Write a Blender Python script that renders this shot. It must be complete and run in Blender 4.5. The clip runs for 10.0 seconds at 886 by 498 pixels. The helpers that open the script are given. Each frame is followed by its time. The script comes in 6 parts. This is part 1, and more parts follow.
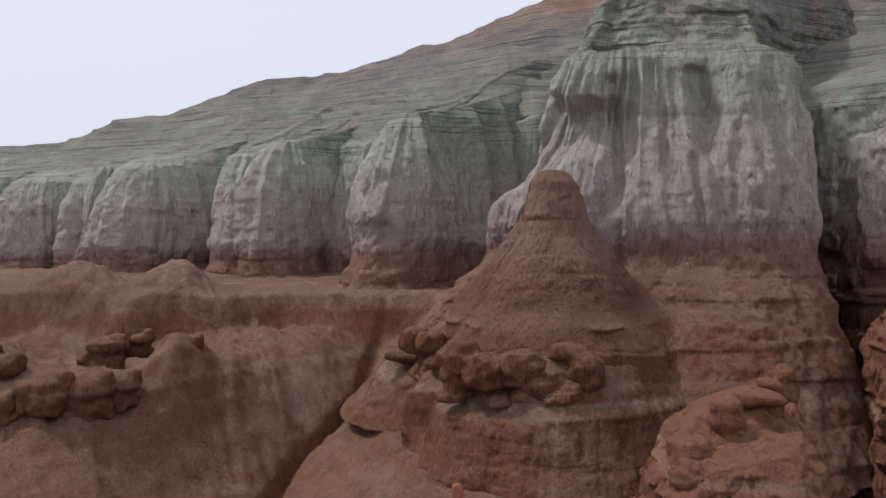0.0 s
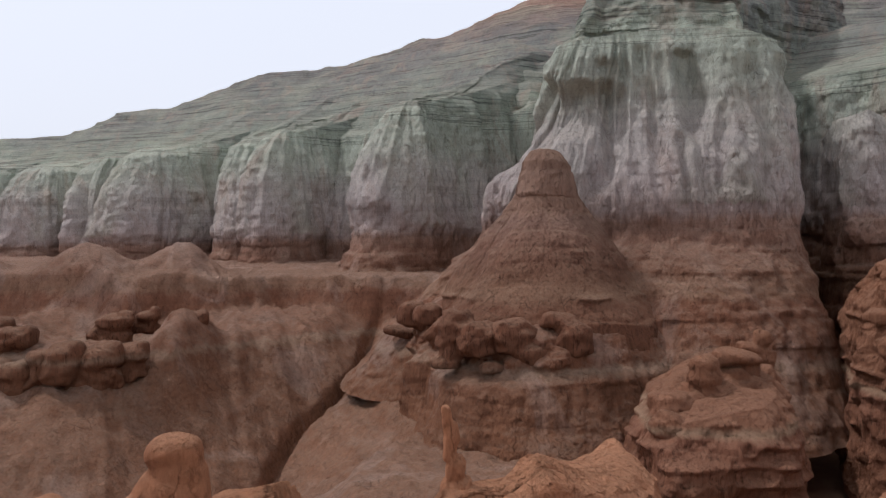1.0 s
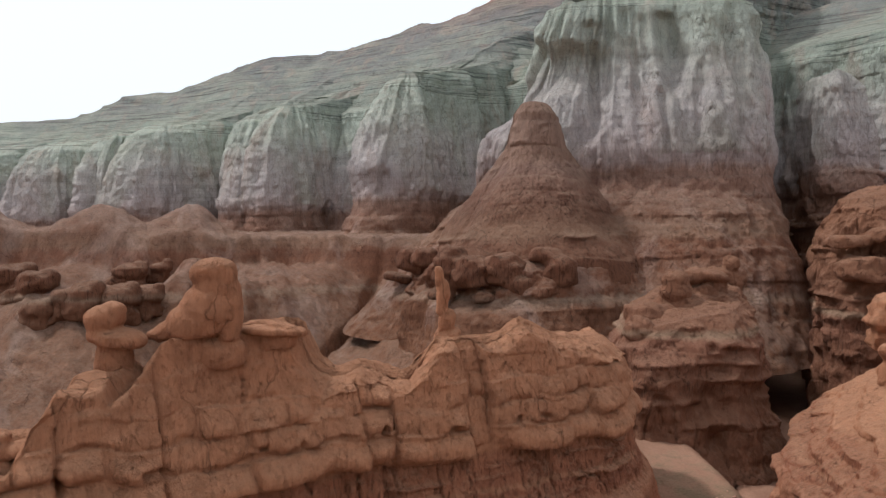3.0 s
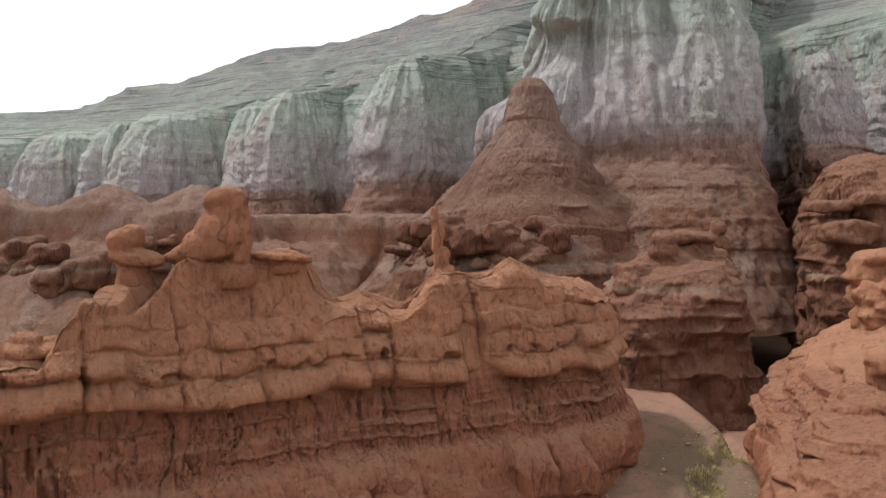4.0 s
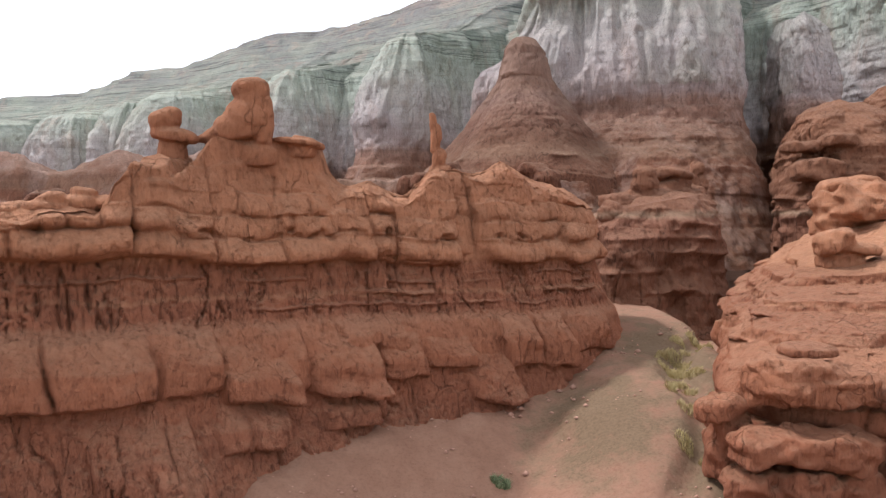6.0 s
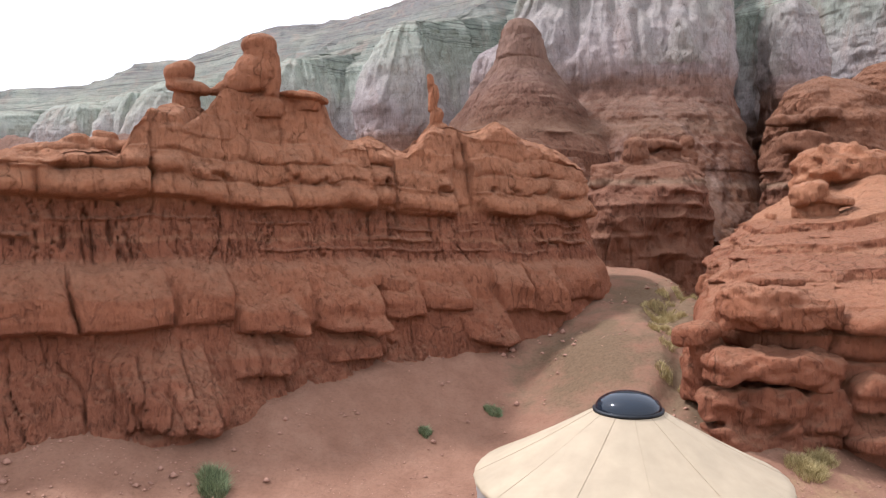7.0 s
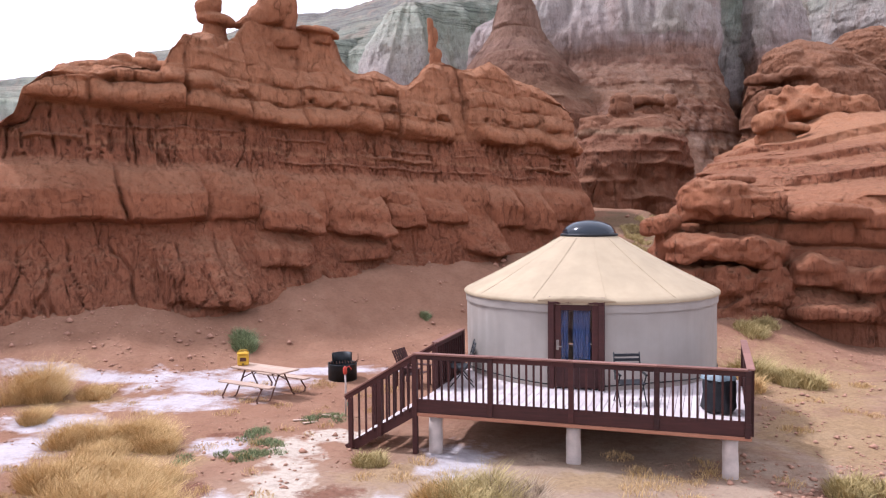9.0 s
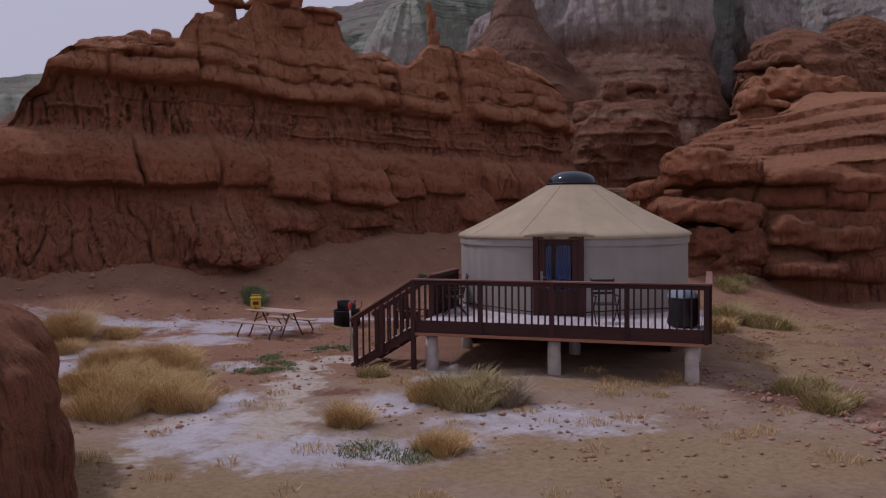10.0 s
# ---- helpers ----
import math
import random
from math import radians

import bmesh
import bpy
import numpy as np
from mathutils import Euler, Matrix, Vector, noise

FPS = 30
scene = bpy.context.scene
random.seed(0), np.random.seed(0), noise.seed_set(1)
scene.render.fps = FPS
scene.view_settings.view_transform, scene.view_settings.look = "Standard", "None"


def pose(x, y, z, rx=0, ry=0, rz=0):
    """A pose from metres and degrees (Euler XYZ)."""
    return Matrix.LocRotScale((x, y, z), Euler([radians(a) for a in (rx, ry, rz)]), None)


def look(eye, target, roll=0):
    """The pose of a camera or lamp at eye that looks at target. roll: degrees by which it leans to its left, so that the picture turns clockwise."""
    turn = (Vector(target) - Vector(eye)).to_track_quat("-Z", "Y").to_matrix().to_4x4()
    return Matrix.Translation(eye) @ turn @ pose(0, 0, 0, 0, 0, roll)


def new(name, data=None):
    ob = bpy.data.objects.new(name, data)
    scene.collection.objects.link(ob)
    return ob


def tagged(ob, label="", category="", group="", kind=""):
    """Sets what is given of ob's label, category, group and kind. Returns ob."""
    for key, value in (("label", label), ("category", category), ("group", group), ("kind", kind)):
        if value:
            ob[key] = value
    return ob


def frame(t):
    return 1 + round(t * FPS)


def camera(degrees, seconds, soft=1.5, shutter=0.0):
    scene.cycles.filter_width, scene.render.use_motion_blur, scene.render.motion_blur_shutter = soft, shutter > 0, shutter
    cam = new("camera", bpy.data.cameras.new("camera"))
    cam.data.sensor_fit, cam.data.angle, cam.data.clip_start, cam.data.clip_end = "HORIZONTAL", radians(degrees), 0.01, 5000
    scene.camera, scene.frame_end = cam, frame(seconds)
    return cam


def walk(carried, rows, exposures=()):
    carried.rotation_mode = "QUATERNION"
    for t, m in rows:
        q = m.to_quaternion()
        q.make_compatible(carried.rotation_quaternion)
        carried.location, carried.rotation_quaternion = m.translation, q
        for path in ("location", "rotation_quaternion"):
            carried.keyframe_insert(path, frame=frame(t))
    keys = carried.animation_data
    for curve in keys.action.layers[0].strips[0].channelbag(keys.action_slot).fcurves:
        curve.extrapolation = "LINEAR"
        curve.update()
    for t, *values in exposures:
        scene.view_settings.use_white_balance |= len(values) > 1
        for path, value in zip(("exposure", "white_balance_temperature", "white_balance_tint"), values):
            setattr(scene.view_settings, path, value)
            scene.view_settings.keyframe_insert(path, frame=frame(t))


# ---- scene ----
cam = camera(58.0, 10.0, 1.2)
# seconds, x, y, z and the Euler angles of the camera
PATH = [
    (0.0, 0.0, 0.0, 21.573, 87.46, 0.58, -0.06),
    (0.5, 0.213, -1.133, 20.759, 87.45, 0.56, 0.01),
    (1.0, 0.287, -2.329, 20.025, 87.42, 0.54, -0.02),
    (1.5, 0.384, -3.474, 19.236, 87.43, 0.5, -0.0),
    (2.0, 0.436, -4.58, 18.196, 87.39, 0.51, 0.0),
    (2.5, 0.445, -5.529, 17.2, 87.4, 0.51, -0.04),
    (3.8, 0.579, -8.098, 14.522, 87.35, 0.5, -0.13),
    (4.0, 0.661, -8.477, 14.136, 87.33, 0.5, -0.0),
    (4.5, 0.659, -9.406, 13.193, 87.32, 0.51, -0.01),
    (5.0, 0.626, -10.344, 12.194, 87.36, 0.53, -0.08),
    (5.5, 0.634, -11.327, 11.192, 87.34, 0.49, -0.08),
    (6.8, 0.794, -13.885, 8.656, 87.3, 0.44, -0.1),
    (7.0, 0.808, -14.27, 8.286, 87.29, 0.45, -0.07),
    (7.5, 0.836, -15.245, 7.316, 87.3, 0.47, -0.06),
    (8.0, 0.878, -16.233, 6.33, 87.3, 0.45, -0.02),
    (8.5, 0.903, -17.29, 5.562, 87.29, 0.47, 0.0),
    (9.0, 0.885, -18.298, 4.902, 87.28, 0.52, -0.01),
    (9.5, 0.931, -19.319, 4.208, 87.29, 0.54, 0.02),
    (10.0, 1.001, -20.272, 3.549, 87.36, 0.58, 0.05),
]
walk(cam, [(t, pose(*p)) for t, *p in PATH], [(0.0, -1.05, 5650, 15), (1.0, -0.92, 5620, 13), (2.5, -0.72, 5560, 9), (4.5, -0.36, 5500, 8), (5.5, -0.18, 5500, 10), (7.0, -0.1, 5500, 16), (9.5, -0.12, 5500, 22), (9.6, -0.2, 5500, 22), (10.0, -1.9, 5500, 28)])

# ---- world, sun ----
SUN_AZ, SUN_EL = radians(-68), radians(56)
world = bpy.data.worlds.new("sky")
scene.world = world
world.use_nodes = True
wn = world.node_tree
bg = wn.nodes["Background"]
sky = wn.nodes.new("ShaderNodeTexSky")
sky.sky_type = "NISHITA"
sky.sun_disc = False
sky.sun_elevation, sky.sun_rotation = SUN_EL, SUN_AZ
sky.air_density, sky.dust_density, sky.ozone_density = 1.0, 8.0, 1.0
haze = wn.nodes.new("ShaderNodeMix")
haze.data_type = "RGBA"
haze.inputs[0].default_value = 0.8
haze.inputs[7].default_value = (14.8, 14.3, 13.7, 1)
wn.links.new(sky.outputs[0], haze.inputs[6])
wn.links.new(haze.outputs[2], bg.inputs[0])
bg.inputs[1].default_value = 0.135
sun = new("sun", bpy.data.lights.new("sun", "SUN"))
sun.data.energy, sun.data.angle, sun.data.color = 4.6, radians(4.0), (1.0, 0.93, 0.84)
sun.matrix_world = look((0, 0, 60), (-math.sin(SUN_AZ) * 50, -math.cos(SUN_AZ) * 50, 60 - 50 * math.tan(SUN_EL)))


# ---- numeric noise ----
def hash3(i, j, k, seed):
    h = (i * 374761393 + j * 668265263 + k * 2147483647 + seed * 974634777) & 0xFFFFFFFF
    h = ((h ^ (h >> 13)) * 1274126177) & 0xFFFFFFFF
    h = ((h ^ (h >> 16)) * 2246822519) & 0xFFFFFFFF
    return ((h ^ (h >> 15)) & 0xFFFFFF) / 8388607.5 - 1.0


def vnoise(x, y, z, seed=0):
    """Smooth value noise from -1 to 1."""
    x, y, z = np.broadcast_arrays(x, y, z)
    i, j, k = (np.floor(a).astype(np.int64) for a in (x, y, z))
    fx, fy, fz = x - i, y - j, z - k
    fx, fy, fz = (a * a * (3 - 2 * a) for a in (fx, fy, fz))
    out = 0.0
    for a, wa in ((0, 1 - fx), (1, fx)):
        for b, wb in ((0, 1 - fy), (1, fy)):
            for c, wc in ((0, 1 - fz), (1, fz)):
                out = out + wa * wb * wc * hash3(i + a, j + b, k + c, seed)
    return out


def fbm(x, y, z, octaves=3, seed=0):
    out, amp, tot = 0.0, 1.0, 0.0
    for o in range(octaves):
        out = out + amp * vnoise(x * 2.0 ** o + 17.3 * o, y * 2.0 ** o - 9.1 * o, z * 2.0 ** o + 3.7 * o, seed + o)
        tot += amp
        amp *= 0.5
    return out / tot


def smooth(a, b, x):
    t = np.clip((x - a) / (b - a), 0, 1)
    return t * t * (3 - 2 * t)


# ---- mesh helpers ----
def grid_mesh(name, P, closed=False, material=None, parent=None, tip=None):
    """One mesh from an array of points (rows, columns, 3); closed joins the last column to the first; tip closes the last row."""
    nv, nu = P.shape[:2]
    ids = np.arange(nv * nu).reshape(nv, nu)
    if closed:
        ids = np.concatenate([ids, ids[:, :1]], 1)
    quads = np.stack([ids[:-1, :-1], ids[:-1, 1:], ids[1:, 1:], ids[1:, :-1]], -1).reshape(-1, 4)
    V = P.reshape(-1, 3)
    loops, starts = quads.ravel(), np.arange(0, quads.size, 4)
    if tip is not None:
        V = np.concatenate([V, [tip]], 0)
        row = ids[-1]
        tris = np.stack([row[:-1], row[1:], np.full(len(row) - 1, nv * nu)], -1)
        starts = np.concatenate([starts, loops.size + np.arange(0, tris.size, 3)])
        loops = np.concatenate([loops, tris.ravel()])
    me = bpy.data.meshes.new(name)
    me.vertices.add(len(V))
    me.vertices.foreach_set("co", V.astype(np.float32).ravel())
    me.loops.add(len(loops))
    me.loops.foreach_set("vertex_index", loops.astype(np.int32))
    me.polygons.add(len(starts))
    me.polygons.foreach_set("loop_start", starts.astype(np.int32))
    me.polygons.foreach_set("use_smooth", np.ones(len(starts), bool))
    me.update(calc_edges=True)
    me.validate()
    ob = new(name, me)
    if material:
        me.materials.append(material)
    if parent:
        ob.parent = parent
    return ob


def ring(ctrl, n):
    """A closed smooth curve through control points, n points spaced evenly along it."""
    c = np.array(ctrl, float)
    k = len(c)
    t = np.linspace(0, k, k * 40, endpoint=False)
    i = t.astype(int)
    f = (t - i)[:, None]
    a, b, d, e = c[(i - 1) % k], c[i % k], c[(i + 1) % k], c[(i + 2) % k]
    p = 0.5 * (2 * b + (d - a) * f + (2 * a - 5 * b + 4 * d - e) * f ** 2 + (3 * b - a - 3 * d + e) * f ** 3)
    return t / k, p


def loft(name, base, top, prof, nu, nv, material, detail, dome=0.5, dens=None, cap=True):
    """A rock: rings from the base outline to the top outline (x, y, z), by the profile of (height, inset) from 0 to 1,
    roughened by detail(x, y, z, s, nx, ny), which gives how far the surface stands out."""
    t, b = ring(base, nu)
    _, tp = ring(top, nu)
    seg = np.linalg.norm(np.roll(b, -1, 0) - b, axis=1)
    mid = 0.5 * (b + np.roll(b, -1, 0))
    if dens is not None:
        seg = seg * np.array([dens(x, y) for x, y in mid[:, :2]])
    s = np.concatenate([[0], np.cumsum(seg)])
    want = np.linspace(0, s[-1], nu, endpoint=False)
    tt = np.interp(want, s, np.concatenate([t, [1.0]]))

    def at(curve):
        c = np.concatenate([curve, curve[:1]], 0)
        return np.stack([np.interp(tt, np.concatenate([t, [1.0]]), c[:, q]) for q in range(3)], 1)

    b, tp = at(b), at(tp)
    arc = np.concatenate([[0], np.cumsum(np.linalg.norm(np.diff(b[:, :2], axis=0), axis=1))])
    ph, pi = zip(*prof)
    v = np.linspace(0, 1, nv)[:, None]
    inset = np.interp(v, ph, pi)
    x = b[:, 0] + (tp[:, 0] - b[:, 0]) * inset
    y = b[:, 1] + (tp[:, 1] - b[:, 1]) * inset
    z = b[:, 2] + (tp[:, 2] - b[:, 2]) * v
    dx = np.roll(x, -3, 1) - np.roll(x, 3, 1)
    dy = np.roll(y, -3, 1) - np.roll(y, 3, 1)
    ln = np.sqrt(dx * dx + dy * dy) + 1e-6
    nx, ny = dy / ln, -dx / ln
    area = np.sum(b[:, 0] * np.roll(b[:, 1], -1) - np.roll(b[:, 0], -1) * b[:, 1])
    if area < 0:
        nx, ny = -nx, -ny
    d = detail(x, y, z, arc[None, :] + 0 * x, nx, ny)
    fade = 1 - 0.7 * smooth(0.93, 1.0, v)
    x, y = x + nx * d * fade, y + ny * d * fade
    rows = [np.stack([x, y, z], -1)]
    cx, cy, cz = tp[:, 0].mean(), tp[:, 1].mean(), tp[:, 2].mean()
    span = np.hypot(tp[:, 0] - cx, tp[:, 1] - cy).mean()
    caps = max(6, int(nu / 25))
    for k in range(1, caps):
        q = k / caps
        X, Y = x[-1] + (cx - x[-1]) * q, y[-1] + (cy - y[-1]) * q
        Z = z[-1] + (cz - z[-1]) * q * q + dome * span * 0.4 * (1 - (1 - q) ** 2) + 0.15 * fbm(X * 0.9, Y * 0.9, 0 * X, 3, 5) * min(span, 3) * smooth(0, 0.3, q)
        rows.append(np.stack([X, Y, Z], -1)[None])
    if not cap:
        rows = rows[:1]
    P = np.concatenate(rows, 0)
    if area < 0:
        P = P[:, ::-1]
    return grid_mesh(name, P, True, material, tip=P[-1].mean(0) if cap else None)


def beds(z, seed, lo, hi, thick):
    """For heights z: the index of the bed, and the place in it from 0 to 1."""
    rng = np.random.RandomState(seed)
    edges = [lo]
    while edges[-1] < hi:
        edges.append(edges[-1] + thick * rng.uniform(0.35, 1.8))
    edges = np.array(edges)
    i = np.clip(np.searchsorted(edges, z) - 1, 0, len(edges) - 2)
    return i, np.clip((z - edges[i]) / (edges[i + 1] - edges[i]), 0, 1), rng.uniform(0, 1, len(edges))[i], (edges[i + 1] - edges[i])


def cracks(s, row, size, width, seed):
    """Depth from 0 to 1 of upright joints along s, at other places in each row."""
    q = s / size
    i = np.floor(q).astype(np.int64)
    near = np.full(np.shape(q), 9.0)
    for k in (-1, 0, 1):
        c = i + k + 0.5 + 0.42 * hash3(i + k, row, 0 * i, seed)
        near = np.minimum(near, np.abs(q - c) * size)
    return np.exp(-(near / width) ** 2)


# ---- materials ----
class Nodes:
    def __init__(self, name):
        self.m = bpy.data.materials.new(name)
        self.m.use_nodes = True
        self.t = self.m.node_tree
        self.b = self.t.nodes["Principled BSDF"]

    def add(self, kind, **values):
        n = self.t.nodes.new(kind)
        for k, v in values.items():
            if k[0] == "i" and k[1:].isdigit():
                self.put(n.inputs[int(k[1:])], v)
            else:
                setattr(n, k, v)
        return n

    def put(self, socket, v):
        if isinstance(v, bpy.types.NodeSocket):
            self.t.links.new(v, socket)
        else:
            socket.default_value = v

    def pos(self):
        return self.add("ShaderNodeNewGeometry").outputs["Position"]

    def noise(self, vec, scale, detail=4.0, rough=0.6, dist=0.0):
        return self.add("ShaderNodeTexNoise", i0=vec, i2=scale, i3=detail, i4=rough, i8=dist).outputs[0]

    def stretch(self, vec, x, y, z):
        return self.add("ShaderNodeVectorMath", operation="MULTIPLY", i0=vec, i1=(x, y, z)).outputs[0]

    def math(self, op, a, b=0.0, c=0.0, clamp=False):
        return self.add("ShaderNodeMath", operation=op, use_clamp=clamp, i0=a, i1=b, i2=c).outputs[0]

    def mix(self, f, a, b, blend="MIX"):
        n = self.add("ShaderNodeMix", data_type="RGBA", blend_type=blend)
        self.put(n.inputs[0], f)
        self.put(n.inputs[6], a if isinstance(a, bpy.types.NodeSocket) else (*a, 1))
        self.put(n.inputs[7], b if isinstance(b, bpy.types.NodeSocket) else (*b, 1))
        return n.outputs[2]

    def ramp(self, f, stops, smoothly=False):
        n = self.add("ShaderNodeValToRGB", i0=f)
        e = n.color_ramp.elements
        while len(e) < len(stops):
            e.new(0.5)
        for q, (p, c) in zip(e, stops):
            q.position = p
            q.color = (*c, 1) if len(c) == 3 else c
        if smoothly:
            n.color_ramp.interpolation = "EASE"
        return n.outputs[0]

    def bump(self, h, strength, dist, normal=None):
        n = self.add("ShaderNodeBump", i0=strength, i1=dist)
        self.put(n.inputs["Height"], h)
        if normal:
            self.put(n.inputs["Normal"], normal)
        return n.outputs[0]

    def done(self, color, rough=0.9, normal=None, metal=0.0, spec=0.2):
        self.put(self.b.inputs["Base Color"], color if isinstance(color, bpy.types.NodeSocket) else (*color, 1))
        self.put(self.b.inputs["Roughness"], rough)
        self.put(self.b.inputs["Metallic"], metal)
        self.put(self.b.inputs["Specular IOR Level"], spec)
        if normal:
            self.put(self.b.inputs["Normal"], normal)
        return self.m


def plain(name, color, rough=0.6, vary=0.25, scale=8.0, bump=0.15, dist=0.004, metal=0.0, spec=0.3):
    """A material with grain and stains at two scales."""
    n = Nodes(name)
    p = n.add("ShaderNodeTexCoord").outputs["Object"]
    a, b = n.noise(p, scale, 5), n.noise(p, scale * 0.15, 3)
    f = n.math("ADD", n.math("MULTIPLY", a, 0.6), n.math("MULTIPLY", b, 0.4))
    dark = tuple(c * (1 - vary) for c in color)
    lite = tuple(min(1, c * (1 + vary)) for c in color)
    col = n.ramp(f, [(0.3, dark), (0.7, lite)])
    return n.done(col, rough, n.bump(n.noise(p, scale * 4, 4), bump, dist), metal, spec)


def strata_material(name, stops, zlo, zhi, dip, flute=0.5, lit_dust_tint=(0.44, 0.25, 0.145, 0.38), lean=(0.0, 0.0)):
    """Bedded rock: its colour follows the bed, with blotches, streaks and a rough relief."""
    n = Nodes(name)
    p = n.pos()
    sx = n.add("ShaderNodeSeparateXYZ", i0=p)
    zz = n.math("ADD", sx.outputs[2], n.math("MULTIPLY", n.math("SUBTRACT", sx.outputs[1], 54.0), dip))
    zz = n.math("ADD", zz, n.add("ShaderNodeVectorMath", operation="DOT_PRODUCT", i0=p, i1=(*lean, 0.0)).outputs["Value"])
    big = n.noise(p, 0.12, 4, 0.6)
    mid = n.noise(p, 0.7, 5, 0.6)
    streak = n.noise(n.stretch(p, 1.1, 1.1, 0.10), 1.0, 6, 0.65, 0.6)
    band = n.noise(n.stretch(p, 0.03, 0.03, 1.6), 1.0, 6, 0.7)
    zz = n.math("ADD", zz, n.math("MULTIPLY", n.math("SUBTRACT", mid, 0.5), 1.1 if zhi > 40 else 0.5))
    zz = n.math("ADD", zz, n.math("MULTIPLY", n.math("SUBTRACT", streak, 0.5), 1.6 if zhi > 40 else 0.5))
    f = n.math("DIVIDE", n.math("SUBTRACT", zz, zlo), zhi - zlo, clamp=True)
    col = n.ramp(f, [((z - zlo) / (zhi - zlo), c) for z, c in stops])
    col = n.mix(0.55 if zhi > 40 else 0.35, col, n.ramp(band, [(0.3, (0.66, 0.66, 0.66)), (0.5, (0.92, 0.92, 0.92)), (0.7, (1.12, 1.1, 1.08))]), "MULTIPLY")
    col = n.mix(flute, col, n.ramp(streak, [(0.3, (0.62, 0.62, 0.64)), (0.55, (1.0, 1.0, 1.0)), (0.75, (1.15, 1.13, 1.1))]), "MULTIPLY")
    if zhi > 40:
        rust = n.noise(n.stretch(p, 0.16, 0.16, 0.07), 1.0, 5, 0.65, 1.2)
        col = n.mix(n.math("MULTIPLY", n.ramp(rust, [(0.52, (0, 0, 0)), (0.68, (1, 1, 1))]), 0.5), col, (0.42, 0.29, 0.23))
        moss = n.noise(n.stretch(p, 0.10, 0.10, 0.03), 1.0, 4, 0.6, 0.6)
        col = n.mix(n.math("MULTIPLY", n.math("MULTIPLY", n.ramp(moss, [(0.45, (0, 0, 0)), (0.65, (1, 1, 1))]), n.math("GREATER_THAN", zz, 20.5)), 0.35), col, (0.42, 0.45, 0.33))
    col = n.mix(0.5, col, n.ramp(big, [(0.3, (0.8, 0.78, 0.78)), (0.7, (1.15, 1.14, 1.12))]), "MULTIPLY")
    line = n.noise(n.stretch(p, 0.05, 0.05, 3.2), 1.0, 5, 0.8)
    col = n.mix(n.math("MULTIPLY", n.math("GREATER_THAN", zz, 33.0 if zhi > 40 else 99.0), 1.0), col, n.mix(1.0, col, n.ramp(line, [(0.38, (0.42, 0.42, 0.43)), (0.47, (1.0, 1.0, 1.0)), (0.62, (1.15, 1.15, 1.12))]), "MULTIPLY"))
    fine = n.noise(p, 3.5, 10, 0.75)
    fl = n.noise(n.stretch(p, 2.6, 2.6, 0.30), 1.0, 7, 0.72, 0.5)
    dirt = n.noise(n.stretch(p, 2.2, 2.2, 0.5), 1.0, 8, 0.75, 0.8)
    col = n.mix(0.42 if zhi > 40 else 0.3, col, n.ramp(dirt, [(0.33, (0.58, 0.56, 0.56)), (0.48, (1.0, 1.0, 1.0)), (0.7, (1.1, 1.1, 1.1))]), "MULTIPLY")
    rill = n.noise(n.stretch(p, 4.5, 4.5, 0.38), 1.0, 6, 0.68, 0.9)
    beds_soft = 0.32 if zhi > 40 else n.ramp(f, [(0.14, (0.75, 0.75, 0.75)), (0.2, (0.25, 0.25, 0.25)), (0.31, (0.25, 0.25, 0.25)), (0.34, (0.8, 0.8, 0.8)), (0.41, (0.8, 0.8, 0.8)), (0.44, (0.22, 0.22, 0.22))])
    col = n.mix(beds_soft, col, n.ramp(rill, [(0.36, (0.42, 0.40, 0.40)), (0.45, (0.95, 0.95, 0.95)), (0.6, (1.06, 1.06, 1.06))]), "MULTIPLY")
    speck = n.noise(n.stretch(p, 4.2, 4.2, 3.0) if zhi > 40 else n.stretch(p, 7.0, 7.0, 3.5), 1.0, 6, 0.75)
    col = n.mix(0.38 if zhi > 40 else 0.28, col, n.ramp(speck, [(0.36, (0.56, 0.55, 0.54)), (0.5, (1.0, 1.0, 1.0)), (0.7, (1.16, 1.15, 1.14))]), "MULTIPLY")
    # Upward faces go paler: some dust, and sunlit ledge tops painted into the colour.
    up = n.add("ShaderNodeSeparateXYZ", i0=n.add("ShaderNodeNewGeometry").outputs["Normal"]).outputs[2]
    lit_dust = n.math("MULTIPLY", n.ramp(n.math("ADD", up, n.math("MULTIPLY", n.math("SUBTRACT", mid, 0.5), 0.8)), [(0.42, (0, 0, 0)), (0.85, (1, 1, 1))]), n.ramp(fine, [(0.35, (0.3, 0.3, 0.3)), (0.6, (1, 1, 1))]))
    col = n.mix(n.math("MULTIPLY", lit_dust, lit_dust_tint[3]), col, lit_dust_tint[:3])
    split = n.add("ShaderNodeTexVoronoi", feature="DISTANCE_TO_EDGE", i0=n.add("ShaderNodeVectorMath", operation="ADD", i0=n.stretch(p, 1.0, 1.0, 0.13), i1=n.stretch(n.add("ShaderNodeTexNoise", i0=p, i2=1.3, i3=5.0).outputs[1], 0.45, 0.45, 0.45)).outputs[0], i2=1.25).outputs[0]
    where = n.ramp(n.noise(p, 0.55, 3, 0.6), [(0.5, (0, 0, 0)), (0.64, (1, 1, 1))])
    gap = n.math("MULTIPLY", where, n.ramp(split, [(0.0, (1, 1, 1)), (0.035, (0, 0, 0))]))
    col = n.mix(n.math("MULTIPLY", gap, 0.55), col, n.mix(1.0, col, (0.35, 0.33, 0.32), "MULTIPLY"))
    fl = n.math("SUBTRACT", fl, n.math("MULTIPLY", gap, 0.3))
